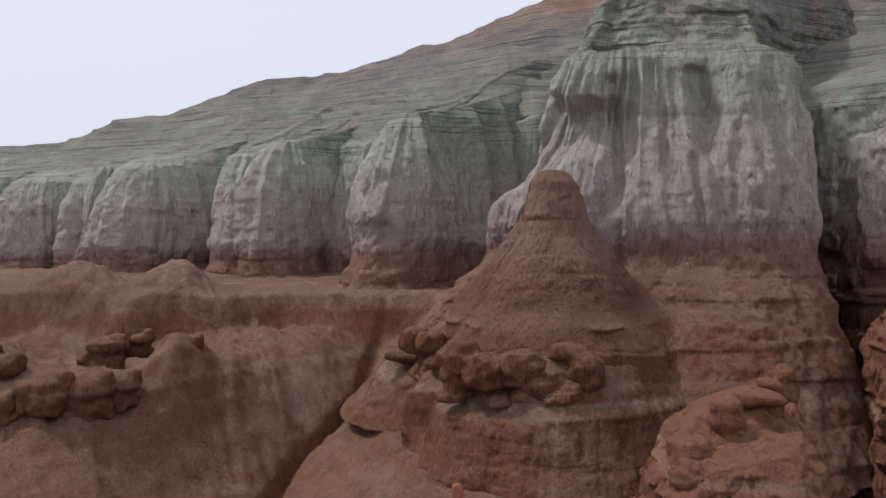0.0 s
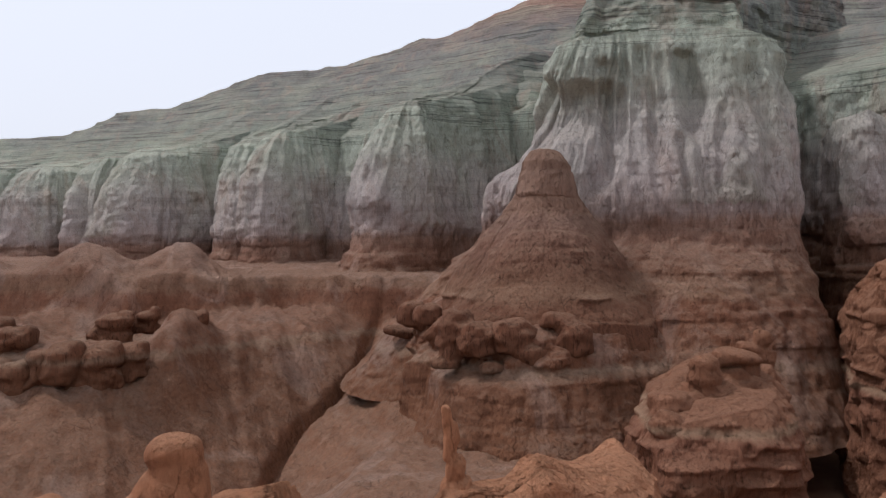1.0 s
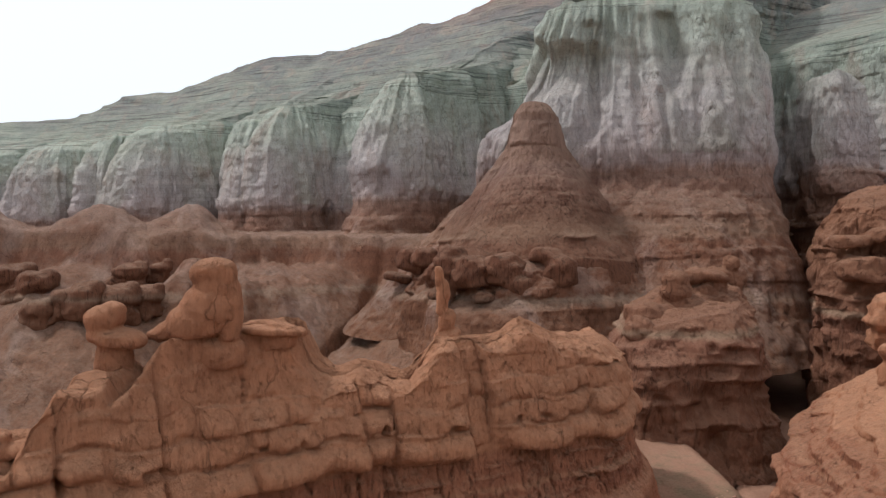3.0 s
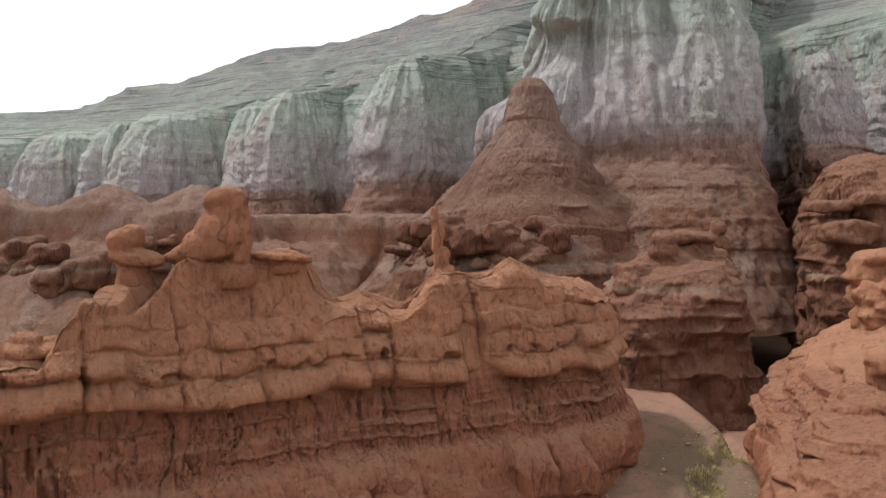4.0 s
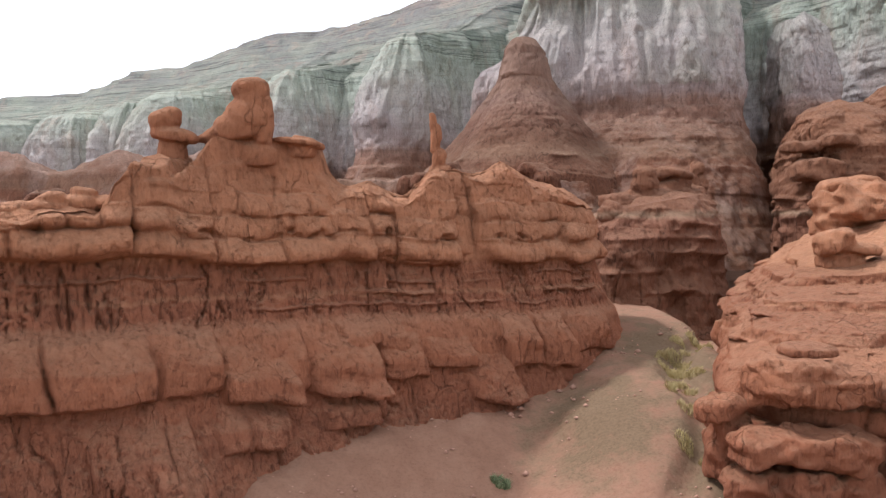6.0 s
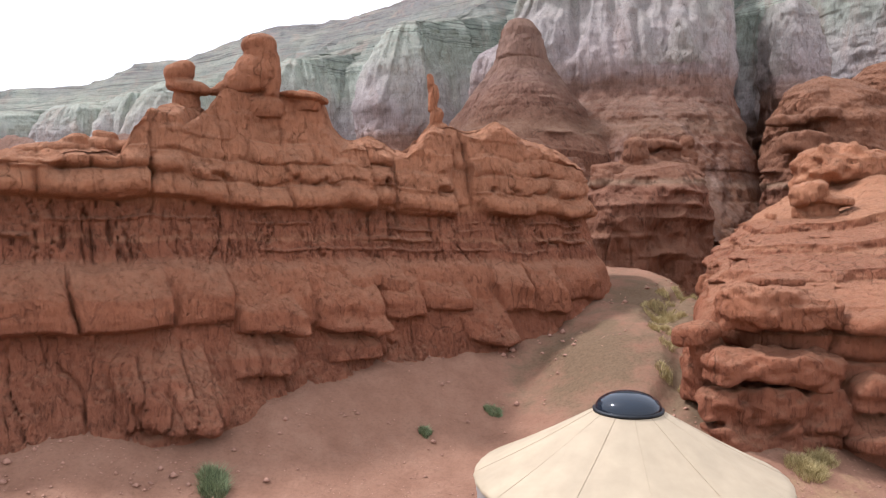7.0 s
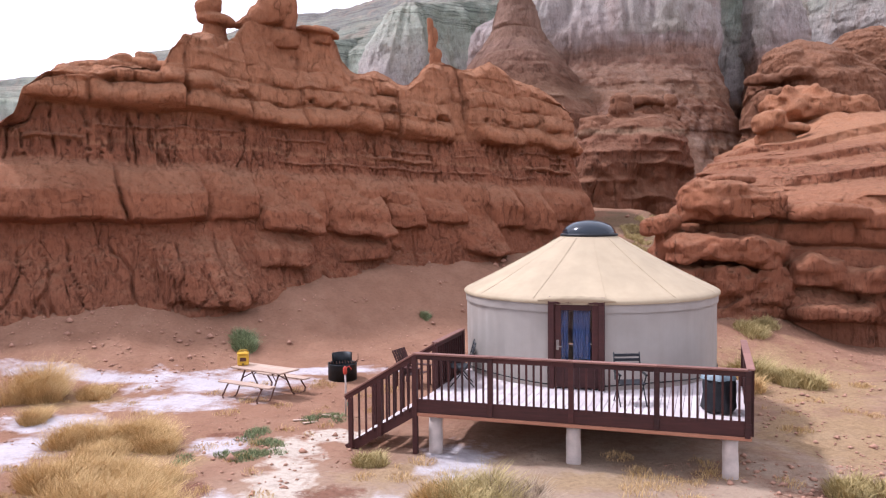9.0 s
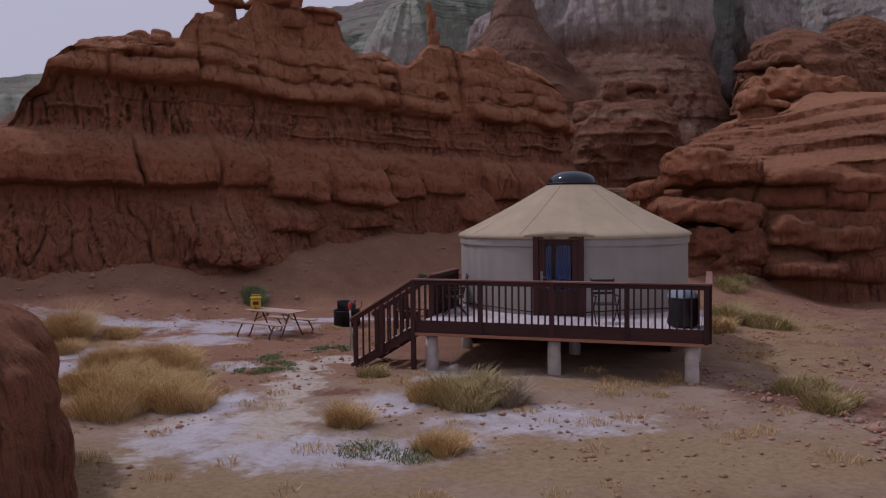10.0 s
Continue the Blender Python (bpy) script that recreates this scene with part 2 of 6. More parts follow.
    pit = n.ramp(n.noise(n.stretch(p, 5.5, 5.5, 3.2), 1.0, 5, 0.7), [(0.34, (0, 0, 0)), (0.46, (1, 1, 1))])
    col = n.mix(0.15 if zhi > 40 else 0.3, col, n.mix(pit, (0.45, 0.42, 0.40), (1.0, 1.0, 1.0)), "MULTIPLY")
    fine = n.math("ADD", fine, n.math("MULTIPLY", pit, 0.35))
    nb = n.bump(fl, 0.8, 0.4 if zhi > 40 else 0.25, n.bump(fine, 0.9, 0.35 if zhi > 40 else 0.22))
    return n.done(col, 0.95, nb, spec=0.12)


RED = [(0, (0.327, 0.138, 0.078)), (3.2, (0.327, 0.129, 0.069)), (4.3, (0.363, 0.142, 0.074)), (5.5, (0.369, 0.146, 0.074)), (6.4, (0.418, 0.183, 0.098)), (6.9, (0.327, 0.129, 0.069)), (7.35, (0.314, 0.124, 0.066)), (7.45, (0.433, 0.204, 0.110)), (7.6, (0.327, 0.131, 0.069)), (8.5, (0.342, 0.138, 0.071)), (8.75, (0.454, 0.204, 0.104)), (10.2, (0.467, 0.213, 0.110)), (12, (0.433, 0.192, 0.098)), (20, (0.454, 0.197, 0.098))]
MAROON = [(0, (0.233, 0.106, 0.058)), (6, (0.241, 0.108, 0.060)), (8, (0.212, 0.095, 0.054)), (9.6, (0.241, 0.108, 0.064)), (9.9, (0.326, 0.211, 0.133)), (10.2, (0.233, 0.106, 0.060)), (13, (0.256, 0.120, 0.067)), (17, (0.269, 0.127, 0.070)), (22, (0.256, 0.120, 0.067))]
LOW = [(0, (0.284, 0.131, 0.071)), (6, (0.267, 0.123, 0.066)), (9.5, (0.249, 0.115, 0.063)), (9.9, (0.361, 0.229, 0.149)), (10.3, (0.258, 0.115, 0.063)), (13.6, (0.249, 0.110, 0.063)), (14.2, (0.301, 0.164, 0.100)), (16.2, (0.258, 0.129, 0.080)), (18.2, (0.310, 0.170, 0.116)), (19.3, (0.344, 0.207, 0.152))]
CLIFF = LOW + [(20.2, (0.47, 0.37, 0.33)), (23, (0.53, 0.46, 0.425)), (27, (0.56, 0.515, 0.46)), (30, (0.535, 0.55, 0.455)), (33, (0.49, 0.53, 0.43)), (37, (0.34, 0.375, 0.305)), (44, (0.25, 0.265, 0.24)), (56, (0.22, 0.22, 0.21)), (61, (0.27, 0.215, 0.19)), (66, (0.32, 0.20, 0.155)), (76, (0.34, 0.20, 0.15))]
TAN = [(z, tuple(c * 0.72 for c in col)) for z, col in LOW] + [(20.2, (0.26, 0.155, 0.108)), (22.5, (0.285, 0.18, 0.13)), (24, (0.27, 0.165, 0.115)), (25, (0.29, 0.20, 0.155))]
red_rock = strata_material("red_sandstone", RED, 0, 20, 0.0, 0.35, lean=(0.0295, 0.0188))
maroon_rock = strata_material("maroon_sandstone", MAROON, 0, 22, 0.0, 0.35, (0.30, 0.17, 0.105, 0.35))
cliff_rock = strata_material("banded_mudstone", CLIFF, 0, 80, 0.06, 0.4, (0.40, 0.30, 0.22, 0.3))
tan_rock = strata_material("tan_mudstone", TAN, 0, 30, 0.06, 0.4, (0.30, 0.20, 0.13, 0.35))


def ground_material():
    n = Nodes("desert_soil")
    p = n.pos()
    big, mid, fine = n.noise(p, 0.16, 4, 0.6), n.noise(p, 0.9, 6, 0.65), n.noise(p, 9.0, 8, 0.7)

    def patch(cx, cy, rx, ry):
        v = n.add("ShaderNodeVectorMath", operation="MULTIPLY_ADD", i0=p, i1=(1 / rx, 1 / ry, 0), i2=(-cx / rx, -cy / ry, 0)).outputs[0]
        return n.math("SUBTRACT", 1.0, n.add("ShaderNodeVectorMath", operation="LENGTH", i0=v).outputs["Value"])

    def cover(rows, wobble, soft):
        out = None
        for row in rows:
            q = patch(*row)
            out = q if out is None else n.math("MAXIMUM", out, q)
        out = n.math("ADD", out, n.math("MULTIPLY", n.math("SUBTRACT", wobble, 0.53), 2.4))
        return n.math("DIVIDE", out, soft, clamp=True)

    col = n.ramp(mid, [(0.3, (0.20, 0.115, 0.073)), (0.5, (0.26, 0.158, 0.105)), (0.7, (0.32, 0.21, 0.145))])
    col = n.mix(0.5, col, n.ramp(big, [(0.3, (0.82, 0.78, 0.76)), (0.7, (1.12, 1.12, 1.12))]), "MULTIPLY")
    wob = n.noise(p, 1.1, 7, 0.7)
    clay = n.math("ADD", n.add("ShaderNodeVectorMath", operation="DOT_PRODUCT", i0=p, i1=(-0.538, 0.842, 0)).outputs["Value"], n.math("MULTIPLY", wob, 2.0))
    camp = cover([(0, -7, 15, 8.5)], n.noise(p, 0.7, 6, 0.7), 0.5)
    col = n.mix(n.math("MULTIPLY", camp, 0.8), col, n.mix(mid, (0.235, 0.162, 0.11), (0.455, 0.355, 0.262)))
    col = n.mix(n.ramp(n.math("DIVIDE", n.math("ADD", clay, 4.6), 6.0), [(0.3, (0, 0, 0)), (0.75, (0.75, 0.75, 0.75))]), col, n.mix(mid, (0.205, 0.10, 0.061), (0.32, 0.173, 0.107)))
    straw = cover([(-5.4, -3.4, 1.9, 3.2), (-9, 2.4, 1.8, 1.4), (-4, -10, 7, 3), (11, 4.5, 3.5, 4), (9.6, -1.2, 2.6, 3.2), (10.6, 2.6, 2.4, 2.6), (4, -9, 6, 2.4), (0.4, -3.6, 2.0, 0.9), (3.5, -4.2, 2.4, 0.7)], n.noise(p, 1.3, 7, 0.75), 0.5)
    col = n.mix(n.math("MULTIPLY", straw, 0.7), col, n.mix(fine, (0.20, 0.125, 0.06), (0.42, 0.295, 0.155)))
    path = cover([(-1.5, -0.9, 0.9, 0.6), (-2.2, -2.0, 0.7, 1.4), (-2.1, -4.2, 0.75, 2.0), (-2.0, -7.2, 0.9, 2.4), (-3.4, -7.0, 0.8, 2.6)], n.noise(p, 2.2, 5, 0.6), 0.4)
    col = n.mix(n.math("MULTIPLY", path, 0.9), col, n.mix(fine, (0.40, 0.33, 0.26), (0.62, 0.54, 0.45)))
    scrub = cover([(6.5, 16, 3.6, 5.5), (10.5, 22, 4.5, 8), (9.5, 13, 2.6, 4), (11.5, 17, 3, 5)], n.noise(p, 0.9, 6, 0.7), 0.6)
    col = n.mix(n.math("MULTIPLY", scrub, 0.9), col, n.mix(fine, (0.10, 0.066, 0.036), (0.19, 0.13, 0.075)))
    salt = cover([(-9.5, 4.8, 4, 0.7), (-5.4, 4.6, 3.2, 1.8), (-6, 2.3, 2.2, 1.2), (-2.4, 6.2, 2.4, 0.9), (-8.1, -1.9, 1.0, 2.2), (-8.5, 0.4, 1.6, 1.0), (-3.2, -5.6, 0.9, 1.2), (-3.0, -7.6, 1.3, 1.3), (0, -5.6, 0.9, 1.1), (2.6, -6.9, 2.2, 1.2), (1.1, -2.8, 0.9, 1.6), (-0.8, -8.5, 3, 1.0), (-3.9, -1.6, 0.8, 0.8)], wob, 0.5)
    col = n.mix(n.math("MULTIPLY", salt, 0.85), col, n.mix(wob, (0.36, 0.31, 0.31), (0.66, 0.64, 0.68)))
    # Darker red patches on the camp floor and the bank.
    dark_patch = cover([(-4.0, -0.7, 0.5, 0.25), (-3.7, -4.4, 0.6, 0.5), (-1.1, -4.6, 0.7, 0.45), (7.8, -5.2, 1.6, 1.3), (9.6, -6.6, 2.4, 1.6)], n.noise(p, 2.6, 6, 0.75), 0.4)
    col = n.mix(n.math("MULTIPLY", dark_patch, 0.85), col, n.mix(fine, (0.10, 0.045, 0.028), (0.24, 0.11, 0.07)))
    col = n.mix(0.55, col, n.ramp(fine, [(0.3, (0.66, 0.64, 0.62)), (0.5, (1.0, 1.0, 1.0)), (0.7, (1.12, 1.12, 1.12))]), "MULTIPLY")
    clod = n.add("ShaderNodeTexVoronoi", i0=p, i2=3.2).outputs[0]
    h = n.math("ADD", n.noise(p, 2.2, 9, 0.75), n.math("MULTIPLY", clod, 0.25))
    return n.done(col, 0.95, n.bump(h, 0.8, 0.14), spec=0.1)


soil = ground_material()


# ---- ground ----
def fin_front(x, y):
    """How far a place lies in front of the long rock wall."""
    return (x + 14) * 0.538 - (y - 9) * 0.842


def ground_z(x, y):
    wash_floor = np.interp(y, [6, 10, 16, 27, 40, 60], [0, 1.5, 3.7, 5.0, 5.4, 5.4]) * smooth(0, 8, x) * smooth(16, 12, x)
    d = fin_front(x, y)
    apron = (2.05 + 0.75 * smooth(-9, -1, x)) * smooth(7.5, 0.3, d) + 0.04 * np.clip(y - 6, 0, 12)
    z = 0.5 * (wash_floor + apron + np.sqrt((wash_floor - apron) ** 2 + 0.3)) - 0.274
    run = fbm(x * 0.5 + 0.3 * y, y * 0.16, 0 * x, 3, 12)
    z = z + 0.22 * run * smooth(9, 3, d)
    z = z - 0.30 * np.abs(fbm((x * 0.842 + y * 0.538) * 0.9, d * 0.12, 0 * x, 3, 19)) * smooth(5.5, 2.5, d) * smooth(-1, 1, d)
    wash = np.abs(x - (8.4 + 0.34 * (y - 13) + 0.7 * np.sin(y * 0.55)))
    z = z - 0.45 * smooth(0.9, 0.15, wash) * smooth(8, 13, y)
    z = z + 0.3 * fbm(x * 0.12, y * 0.12, 0 * x, 3, 3) * smooth(6, 14, np.abs(x - 2) + 0.3 * np.abs(y))
    z = z + 0.07 * fbm(x * 0.7, y * 0.7, 0 * x, 3, 4) + 0.025 * fbm(x * 3.1, y * 3.1, 0 * x, 2, 14)
    bank = smooth(5.5, 11, x) * smooth(4, -3, y)
    z = z - 0.25 * bank * np.abs(fbm(x * 0.45, y * 0.45, 0 * x, 4, 15)) * 2.2
    z = z - 9 * smooth(-10, -18, d) * smooth(24, 16, x)
    r = np.hypot(x, y - 30)
    return z * smooth(420, 160, r)


def axis_steps(lo, hi, step, far):
    a = list(np.arange(lo, hi, step))
    d, p = step, hi
    while p < far:
        a.append(p)
        d *= 1.18
        p += d
    d, p = step, lo
    while p > -far:
        d *= 1.18
        p -= d
        a.insert(0, p)
    return np.array(a)


gx, gy = np.meshgrid(axis_steps(-18, 22, 0.16, 4000), axis_steps(-22, 32, 0.16, 4000))
ground = grid_mesh("ground", np.stack([gx, gy, ground_z(gx, gy)], -1), False, soil)
tagged(ground, "dry reddish desert soil with pale salt crust around the camp", "ground", kind="structure")


# ---- rock formations ----
def cliff_detail(seed, flute=1.0, ledge=1.0, lump=1.0, white=20.0, big_amp=1.6, pipe=1.5):
    """Fluted mudstone above, lumpy red ledges below."""
    def detail(x, y, z, s, nx, ny):
        zz = z + 0.06 * (y - 54)
        up = smooth(white - 1.5, white + 1.5, zz)
        big = fbm(x * 0.13, y * 0.13, z * 0.02, 2, seed) * big_amp
        w = s + 0.8 * vnoise(s * 0.2, z * 0.15, 0 * z, seed + 1)
        f0 = 1 - np.abs(fbm(w * 0.13, 0 * s, z * 0.02 + seed, 2, seed + 6)) * 2.6
        f1 = 1 - np.abs(fbm(w * 0.42, 0 * s, z * 0.035 + seed, 2, seed + 3)) * 2.6
        f2 = 1 - np.abs(fbm(w * 0.95, 0 * s, z * 0.08, 2, seed + 5)) * 2.2
        f3 = fbm(x * 0.9, y * 0.9, z * 0.6, 4, seed + 9)
        i, q, r, th = beds(zz + 0.5 * vnoise(x * 0.15, y * 0.15, z * 0.1, seed + 7), seed, -6, 60, 1.2)
        r = 0.5 + 0.5 * vnoise(s * 0.12, i * 7.3, 0 * s, seed + 2)
        bed = (r - 0.5) * 0.8 + 0.3 * np.sqrt(np.clip(1 - (2 * q - 1) ** 2, 0, 1)) * r
        b0 = fbm(x * 0.085 + 0.02 * z, y * 0.085, z * 0.045, 2, seed + 41)
        hole = smooth(0.22, 0.5, fbm(x * 0.16, y * 0.16, z * 0.11, 2, seed + 43)) * up
        rough = fbm(x * 2.1, y * 2.1, z * 1.6, 3, seed + 45)
        return big + flute * (0.25 + 0.75 * up) * (pipe * f0 + 0.42 * f1 + 0.16 * f2) + ledge * (1 - 0.75 * up) * bed + lump * (0.55 * f3 + 0.2 * rough) + (1.5 - pipe) * (1.9 * b0 * smooth(33, 26, z) + 1.1 * smooth(33, 23, z)) * up - (1.5 - pipe) * 1.7 * hole
    return detail


def thing(ob, label, category="rock formation", group=""):
    return tagged(ob, label, category, group)


def ball(steps):
    """Points and triangles of a round ball."""
    bm = bmesh.new()
    bmesh.ops.create_icosphere(bm, subdivisions=steps, radius=1.0)
    out = np.array([v.co for v in bm.verts]), np.array([[v.index for v in f.verts] for f in bm.faces])
    bm.free()
    return out


BALL = ball(5)


def blob(name, lobes, voxel, material, label, category="boulder", seed=0, rough=0.3, freq=1.6, group="", square=0.72):
    """A rock from rounded lobes (x, y, z, three radii, tilt about y, turn about z), melted into one skin."""
    me = bpy.data.meshes.new(name)
    co, tri = BALL
    V, T = [], []
    for k, (x, y, z, rx, ry, rz, tilt, turn) in enumerate(lobes):
        m = np.array(pose(x, y, z, 0, tilt, turn))
        sq = np.sign(co) * np.abs(co) ** square
        sq[:, 2] = np.where(sq[:, 2] < -0.55, -0.55 + 0.25 * (sq[:, 2] + 0.55), sq[:, 2])
        w = (sq * np.array([rx, ry, rz])) @ m[:3, :3].T + m[:3, 3]
        d = rough * min(rx, ry, rz) * 1.6 * fbm(w[:, 0] * freq, w[:, 1] * freq, w[:, 2] * freq * 1.5, 3, seed + k)
        d = d - rough * 0.9 * min(rx, ry, rz) * np.abs(fbm(w[:, 0] * freq * 0.7 + 5, w[:, 1] * freq * 0.7, w[:, 2] * freq * 2.2, 3, seed + k + 40)) + 0.035 * min(1.0, rz) * fbm(w[:, 0] * 5, w[:, 1] * 5, w[:, 2] * 6, 3, seed + 77)
        V.append(w + co * d[:, None])
        T.append(tri + k * len(co))
    V, T = np.concatenate(V), np.concatenate(T)
    me.vertices.add(len(V))
    me.vertices.foreach_set("co", V.astype(np.float32).ravel())
    me.loops.add(T.size)
    me.loops.foreach_set("vertex_index", T.astype(np.int32).ravel())
    me.polygons.add(len(T))
    me.polygons.foreach_set("loop_start", np.arange(0, T.size, 3).astype(np.int32))
    me.update(calc_edges=True)
    ob = new(name, me)
    me.materials.append(material)
    r = ob.modifiers.new("skin", "REMESH")
    r.mode, r.voxel_size, r.use_smooth_shade = "VOXEL", voxel, True
    sm = ob.modifiers.new("wear", "SMOOTH")
    sm.factor, sm.iterations = 0.5, 3
    return thing(ob, label, category, group)


def headland_detail(seed):
    base = cliff_detail(seed, 0.7, 0.3, 0.75, 20.0, 1.3, 0.45)

    def detail(x, y, z, s, nx, ny):
        u = x + 0.6 * vnoise(x * 0.3, 0 * x, z * 0.14, seed + 70) + 0.2 * vnoise(x, 0 * x, z * 0.5, seed + 71)
        cut = 0.0
        for at, wide, deep, lo, hi in ((12.6, 0.5, 1.0, 21, 32), (15.4, 0.55, 0.9, 22, 33), (18.4, 0.8, 1.6, 24, 32.4), (17.4, 0.4, 0.9, 19, 26), (20.4, 0.4, 0.8, 19, 28), (23.6, 0.6, 1.2, 20, 33), (25.3, 0.4, 0.8, 18, 32)):
            cut = cut + deep * np.exp(-np.abs((u - at) / wide) ** 3) * smooth(lo, lo + 3, z) * smooth(hi, hi - 0.8, z)
        return base(x, y, z, s, nx, ny) - 0.6 * cut * smooth(0.3, -0.1, ny)
    return detail


# main headland, left to right round its front
headland = thing(loft("cliff_headland",
           [(12, 100, 6), (-2, 76, 6), (-8.5, 62, 6), (-1, 53.5, 6), (12, 46, 6), (18, 42, 6), (24.2, 43.6, 6), (27.2, 50, 6), (27.4, 66, 8), (28, 100, 8)],
           [(24, 100, 44), (14, 78, 37.5), (9.9, 64, 33.6), (11.2, 60.8, 33.4), (15, 60.2, 33.8), (19, 59.6, 34), (23, 58.6, 33.6), (25.9, 60, 33), (26.6, 72, 36), (27.4, 100, 42)],
           [(0, 0), (0.22, 0.3), (0.36, 0.5), (0.42, 0.62), (0.52, 0.70), (0.8, 0.88), (1, 1)], 800, 240, cliff_rock, headland_detail(11), 0.25),
      "tall fluted headland of pale green and pink mudstone over red beds", "cliff")
crown = loft("upper_bank",
           [(11.0, 66, 31), (12.2, 62.4, 31), (15.6, 61.6, 31.2), (19, 61, 31.4), (22.4, 60.4, 31), (24.6, 62, 30.6), (26, 76, 30), (36, 92, 26), (60, 110, 30), (20, 110, 34)],
           [(14.5, 70, 40), (15.5, 67.6, 40), (17, 66.8, 40.4), (20, 66.6, 40.6), (24, 66.6, 40.4), (26, 68.6, 40.6), (28, 80, 42), (40, 96, 45), (54, 110, 52), (30, 110, 54)],
           [(0, 0), (0.22, 0.10), (0.6, 0.52), (1, 1)], 700, 120, cliff_rock, cliff_detail(13, 0.7, 0.7, 1.2, 60, 0.6), 0.3)
crown.parent = headland
crown["label"] = "green-grey crumbling bank above the cliff"
def ledged(seed, ledges, flute=0.22, lump=0.4, big=0.7, knobs=0.0):
    """Soft rock with thin hard ledges (height, how far out) that come and go."""
    base = cliff_detail(seed, flute, 0.2, lump, 40, big)

    def detail(x, y, z, s, nx, ny):
        step = 0.0
        zz = z + 0.06 * (y - 54) + 0.25 * fbm(x * 0.3, y * 0.3, 0 * x, 2, seed + 6)
        for h, a in ledges:
            step = step + a * smooth(-0.1, 0.5, vnoise(s * 0.35, h * 3.3 + 0 * s, 0 * s, seed + 3)) * np.exp(-((zz - h) / 0.17) ** 2)
        lumps = np.abs(fbm(x * 0.35, y * 0.35, z * 0.45, 3, seed + 20)) - 0.22
        slots = smooth(0.07, 0.0, np.abs(fbm(s * 0.5, 0 * s, z * 0.12, 3, seed + 8)))
        return base(x, y, z, s, nx, ny) + step - knobs * (2.6 * lumps + 0.35 * slots)
    return detail


thing(loft("pointed_hoodoo",
           [(-0.4, 55.4, 9), (0.8, 49.6, 9), (5.6, 46.4, 9), (10.8, 46.6, 9), (15.2, 49.6, 9), (15, 56, 13), (8, 61, 13), (1, 59, 13)],
           [(6.7, 54.6, 24.3), (7, 54, 24.4), (7.6, 53.7, 24.4), (8.2, 54, 24.3), (8.6, 54.6, 24), (8.4, 55.4, 24), (7.6, 56, 24), (6.9, 55.4, 24.2)],
           [(0, 0), (0.26, 0.14), (0.42, 0.40), (0.6, 0.62), (0.72, 0.78), (0.8, 0.84), (0.95, 0.90), (1, 0.97)], 520, 200, tan_rock, ledged(21, [(14.2, 0.3), (17.2, 0.12), (19.6, 0.15), (21.4, 0.1), (22.6, 0.12)]), 0.4),
      "pointed red cone with a pale shoulder against the headland", "hoodoo")


def pedestal_detail(seed):
    base = cliff_detail(seed, 0.35, 0.16, 0.5, 40, 0.8)

    def detail(x, y, z, s, nx, ny):
        knob = smooth(9.8, 10.6, z) * smooth(15, 13.6, z) * smooth(10, 7, x)
        lump = np.abs(fbm(x * 0.30, y * 0.30, z * 0.34, 3, seed + 20))
        ledge = smooth(9.5, 9.9, z) * smooth(10.6, 10.2, z)
        butt = smooth(3.5, 6, z) * smooth(10, 9.5, z) * smooth(10, 7, x) * smooth(-3, -0.5, x)
        run = fbm(s * 0.9, 0 * s, z * 0.06, 3, seed + 31)
        return base(x, y, z, s, nx, ny) + knob * (1.8 * (lump - 0.28) + 0.3 * np.abs(fbm(x * 1.1, y * 1.1, z * 1.3, 3, seed + 40))) + 0.3 * ledge * smooth(14, 9, x) + butt * (0.3 + 1.2 * fbm(s * 0.25, 0 * s, z * 0.1, 2, seed + 33)) + 0.28 * run
    return detail


thing(loft("rock_pedestal",
           [(-8, 66, 3), (-6, 56, 0.5), (-3.4, 46, 0), (1, 39.5, 0), (8, 38, 1), (14, 39, 2), (20, 42, 4), (19, 54, 6), (6, 62, 6), (-4, 70, 4)],
           [(-0.5, 62, 13.4), (1.2, 54.4, 13.6), (2.6, 50.8, 13.6), (6, 48.6, 13.6), (9, 48.8, 13.6), (12, 50.4, 13.6), (13.6, 52, 13.6), (13.6, 56, 14), (6, 61, 14), (0.6, 64, 13.6)],
           [(0, 0), (0.3, 0.36), (0.55, 0.58), (0.68, 0.66), (0.73, 0.71), (0.9, 0.84), (1, 1)], 620, 190, cliff_rock, pedestal_detail(31)),
      "red ledgy pedestal of clay and sandstone below the hoodoo")


